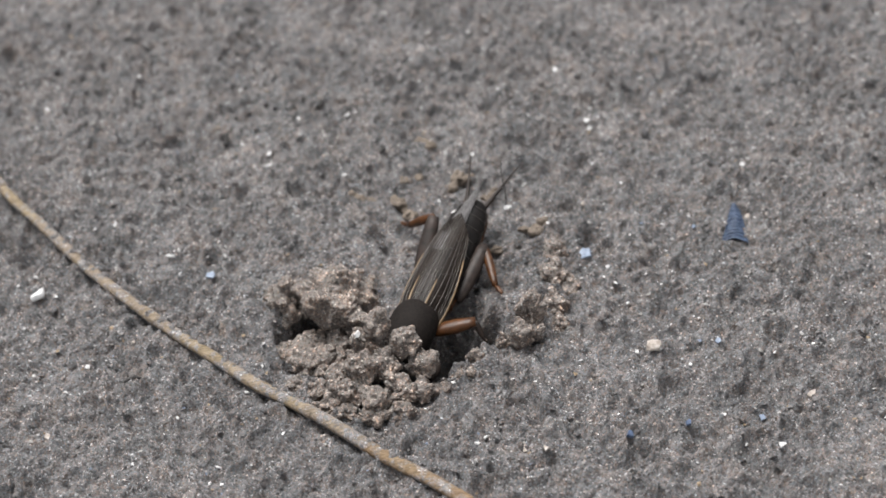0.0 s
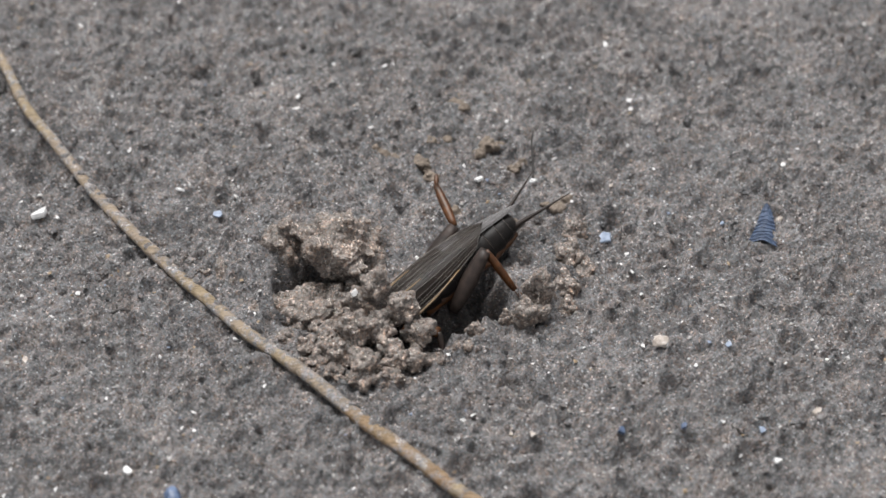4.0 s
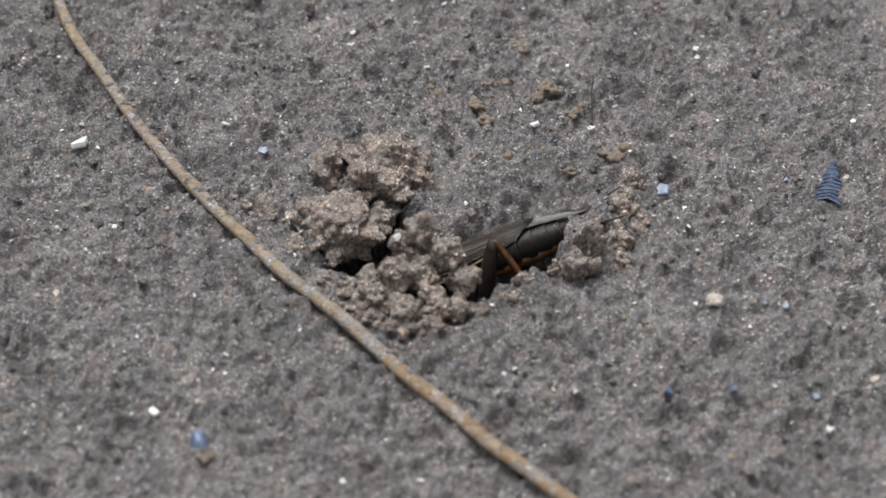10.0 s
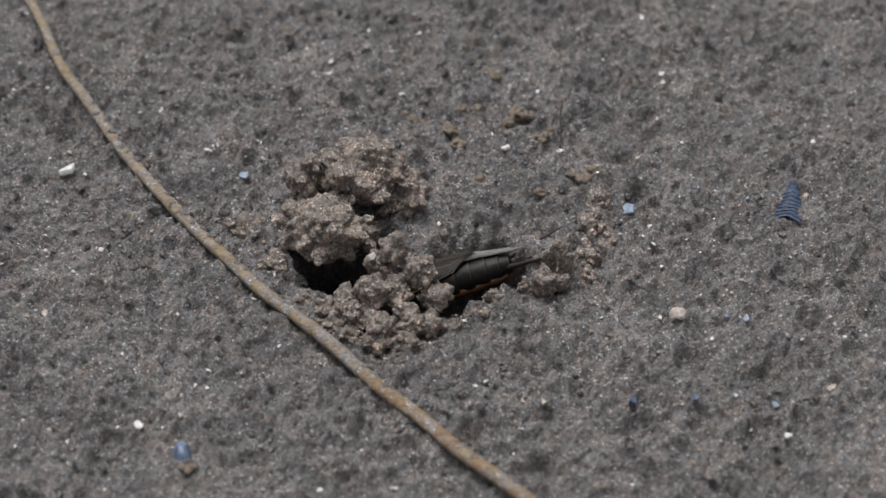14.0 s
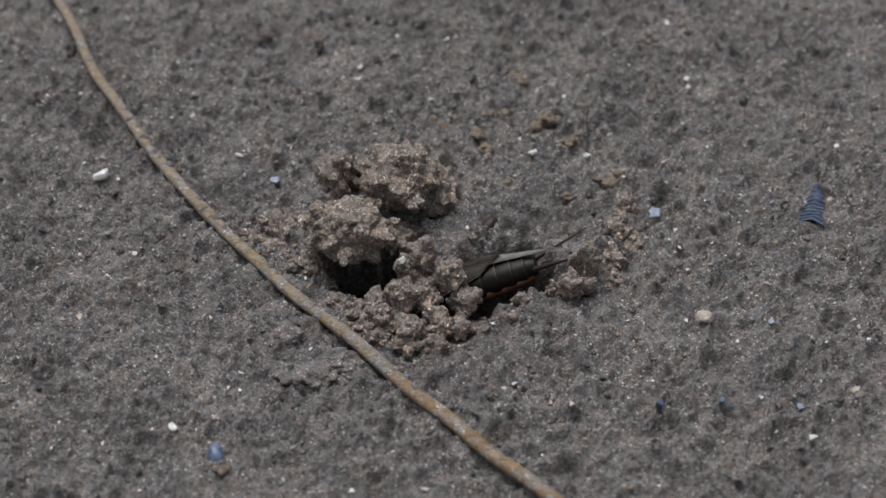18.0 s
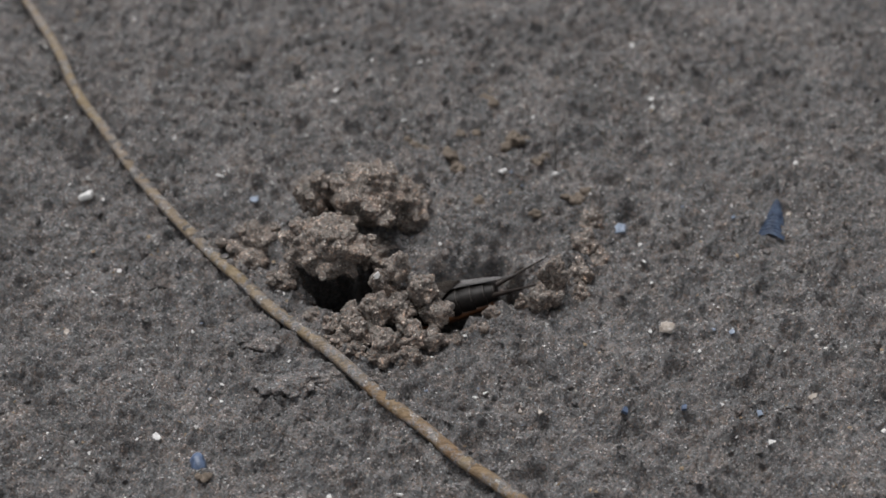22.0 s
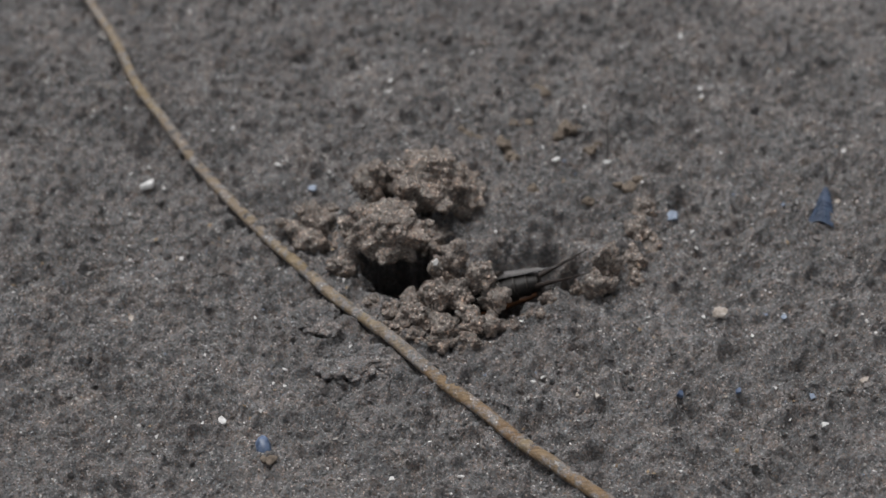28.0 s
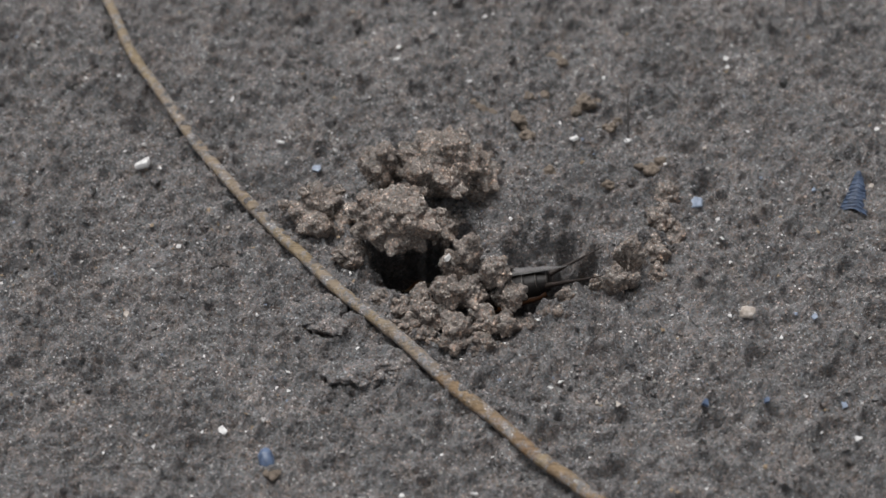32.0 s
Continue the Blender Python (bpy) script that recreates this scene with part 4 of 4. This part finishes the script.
# ---- what moves ----
def motions():
    # seconds, x, y, z (mm), roll, pitch (head down), heading
    rows = [
        (0, 8.8, -1.3, -0.8, 4, 12, 239), (2, 7.7, -1.7, -1.0, 4, 13, 239), (2.6, 7.0, -2.5, -1.2, 4, 13, 235), (4.4, 4.8, -7.6, -4.0, 12, 14, 216),
        (5, 4.2, -7.9, -4.7, 16, 14, 214), (6, 4.6, -8.2, -5.4, 16, 14, 212), (7, 4.6, -8.0, -6.4, 16, 13, 209), (8, 4.4, -7.6, -8.6, 16, 14, 202), (9, 2.9, -8.3, -9.0, 16, 15, 197),
        (11, 2.8, -8.4, -9.4, 16, 16, 194), (13, -0.6, -8.8, -10.4, 16, 17, 189), (14.5, -2.8, -9.2, -10.8, 16, 18, 187), (16.5, -2.8, -9.4, -11.0, 16, 19, 188), (18, -2.6, -9.6, -10.6, 16, 19, 188),
        (19, -3.2, -10.2, -10.6, 16, 19, 187), (21, -3.8, -11.0, -10.6, 16, 19, 185), (23, -5.0, -12.1, -10.4, 16, 19, 184), (25.5, -5.0, -12.0, -10.4, 16, 19, 186), (28, -6.8, -12.3, -11.0, 16, 19, 184), (32, -8.0, -12.6, -11.6, 16, 19, 182),
    ]
    walk(CRICKET, [(t, pose(x * MM, y * MM, z * MM, r, p, h)) for t, x, y, z, r, p, h in rows])

    # the hind legs: thigh turns (up, outwards) and the shin's direction in the thigh's space
    for side, thigh, shin in zip((-1, 1), THIGHS, SHINS):
        hip, knee = thigh.matrix_basis.translation.copy(), shin.matrix_basis.translation.copy()
        if side > 0:
            turns = [(0, 0, 0), (2.5, 0, 0), (5, 52, 0), (7, 58, 0), (12.6, 58, 0), (14, 14, 0), (18, -12, 0), (32, -14, 0)]
            drawn = [(0, 0, 0, 0), (2.5, 0, 0, 0), (5, -2.6, 1, -3.2), (13, -2.9, 1.1, -3.5), (14, -5, 1.9, -6), (32, -5, 1.9, -6)]
            ways = [(0, 6, 4, -1), (2.5, 6, 4, -1), (3.5, 2.5, 5, -5), (5, 4, 3, -5), (13, 4, 3, -5), (32, 3, 3, -5)]
        else:
            turns = [(0, 18, -2), (2.5, 18, -2), (5, 14, -6), (6, 22, 0), (7, 18, 0), (9, 16, 10), (12, 6, 16), (14, 9, 12), (19, 13, 15), (21, 16, 16), (25, 4, 10), (28, 18, 18), (32, 20, 22)]
            drawn = [(0, -2.6, 0, 0), (2.5, -2.6, 0, 0), (5, 0, 0, 0), (9, -0.6, 0, 0.6), (12, -3, -1, 2.4), (14, -5, -1.5, 3), (19, -4.5, -1.5, 4), (21, -1.5, 0, 1), (25, -2, -1, 1), (32, -3, -1, 2.4)]
            ways = [(0, 0.8, -4.5, -3.5), (2.5, 0.8, -4.5, -3.5), (4, -2, -5, 1.5), (6, -3, -5, 2), (8, -4.5, 1, -4), (9, -4, 1, -5), (12, -1, 0, -6), (18, 1, -1, -6), (32, 1, -1, -6)]
        back = lambda t: Vector([float(np.interp(t, [row[0] for row in drawn], [row[k] for row in drawn])) for k in (1, 2, 3)]) * MM
        walk(thigh, [(t, Matrix.Translation(hip + back(t)) @ pose(0, 0, 0, 0, up, -side * out)) for t, up, out in turns])
        rest = Vector(HIND_SHIN[side])
        walk(shin, [(t, Matrix.Translation(knee) @ rest.rotation_difference(Vector(way)).to_matrix().to_4x4()) for t, *way in ways])

    def lift(key, moves):
        """Rows: seconds, place (mm), turns round x, y and z."""
        walk(LIFTED[key], [(t, pose(a * MM, b * MM, c * MM, rx, ry, rz)) for t, a, b, c, rx, ry, rz in moves])

    lift("back", [(0, -7.9, 0.6, 2.1, -14, 0, 0), (2.5, -8.1, 1.1, 2.6, -13, 0, 0), (5, -8.4, 2.6, 2.3, -11, 0, 0), (7, -8.7, 3.6, 1.8, -10, 0, 0), (9, -8.6, 5.8, 2.4, -8, 0, 0), (12, -8.3, 7.4, 4.0, -6, -1, 0), (14, -8.1, 5.9, 8.1, -4, -2, 0), (18, -7.3, 5.7, 8.1, -2, -3, 0), (23, -7.9, 6.1, 8.1, -1, -3, 0), (32, -7.3, 6.7, 8.3, -1, -3, 0)])
    lift("back_slope", [(0, -3.4, -0.3, -1.6, -6, 0, 0), (5, -3.4, 1.2, -0.6, -3, 0, 0), (9, -3.6, 5.4, -1.2, 0, 0, 0), (12, -3.2, 6.4, -0.4, 2, 2, 0), (14, -1.9, 5.6, 3.6, 4, 4, 0), (18, -1.6, 7.2, 4.0, 6, 6, 0), (23, -1.8, 7.4, 4.2, 7, 7, 0), (32, -1.8, 8.2, 4.2, 7, 7, 0)])
    lift("back_side", [(0, -17.5, 3.4, 1.2, 0, 0, 0), (2.5, -17.8, 4, 1.6, 0, 0, 0), (7, -19.5, 6.4, 1.6, 2, 0, 0), (9, -18.8, 7.4, 1.6, 4, 2, 0), (12, -18.7, 7.8, 3.2, 5, 2, 0), (14, -18.6, 5.6, 7.4, 6, 3, 0), (18, -18.4, 7, 8.2, 8, 3, 0), (23, -18.3, 6.8, 8.2, 8, 3, 0), (32, -18.4, 6.9, 8.4, 8, 3, 0)])
    lift("roof", [(0, -15.0, -7.4, -5.6, 4, 0, 0), (7.0, -15.2, -7.2, -5.4, 4, 0, 0), (8.0, -16.0, -5.4, -1.2, 1, 0, 0), (9, -16.4, -4.8, 0.0, 0, 0, 0), (12, -15.8, -5.6, 2.2, -3, 0, 0), (14, -15.0, -5.6, 5.2, -4, 0, 0), (18, -15.6, -7.0, 7.0, -6, 2, 0), (23, -15.3, -6.6, 7.0, -6, 3, 0), (32, -15.3, -6.2, 7.6, -6, 3, 0)])
    lift("roof_lobe", [(0, -9.0, -5.6, -3.4, 4, 0, 0), (6.6, -9.2, -5.2, -3.0, 4, 0, 0), (7.4, -10.0, -3.2, -2.0, 2, 0, 0), (9, -9.6, -1.4, -1.2, 0, 0, 0), (12, -9.4, -1.6, -0.6, 0, 0, 0), (14, -8.0, -2.2, 0.6, -4, 0, 0), (18, -6.8, -2.0, 0.6, -6, 2, 0), (23, -7.2, -2.0, 0.8, -6, 3, 0), (32, -7.0, -2.0, 1.0, -6, 3, 0)])
    lift("side", [(0, -28.2, -1.2, -4.6, 0, 0, 0), (9, -28.2, -1.2, -3.6, 0, 0, 0), (14, -28.0, -0.6, -3.0, 0, 0, 0), (18, -28.0, 0.0, -2.0, 0, 4, 0), (24, -28.6, 0.6, 0.0, 0, 6, 0), (32, -28.6, 1.2, 1.4, 0, 8, 0)])
    lift("tip", [(0, -22.5, -9.8, -3.4, 0, 0, 0), (9, -22.5, -9.8, -2.0, 0, 0, 0), (14, -22.6, -9.6, -0.6, 0, 0, 0), (20, -22.7, -9.5, 0.4, 0, 4, 0), (32, -22.7, -9.5, 1.0, 0, 6, 0)])
    lift("slope", [(0, -0.6, 0.0, -3.2, 0, 0, 0), (7, -0.8, 0.6, -2.6, 0, 0, 0), (14, -0.4, 1.6, -2.8, 3, 0, 0), (20, -0.2, 2.0, -3.2, 4, 0, 0), (32, -0.2, 2.2, -3.2, 4, 0, 0)])
    lift("front", [(0, -18.4, -33, -4, 0, 0, 0), (14.5, -18.4, -33, -2.9, 0, 0, 0), (17, -18.5, -33, 0.3, 0, 0, 0), (20, -18.6, -33, 0.7, 0, 0, 0), (32, -18.6, -33, 0.9, 0, 0, 0)])
    lift("front_side", [(0, -26.6, -24, -4, 0, 0, 0), (14.5, -26.6, -24, -3, 0, 0, 0), (18, -26.8, -23.6, -0.1, 0, 0, 0), (24, -27, -23.4, 0.4, 0, 0, 0), (32, -27, -23.2, 0.7, 0, 0, 0)])


motions()
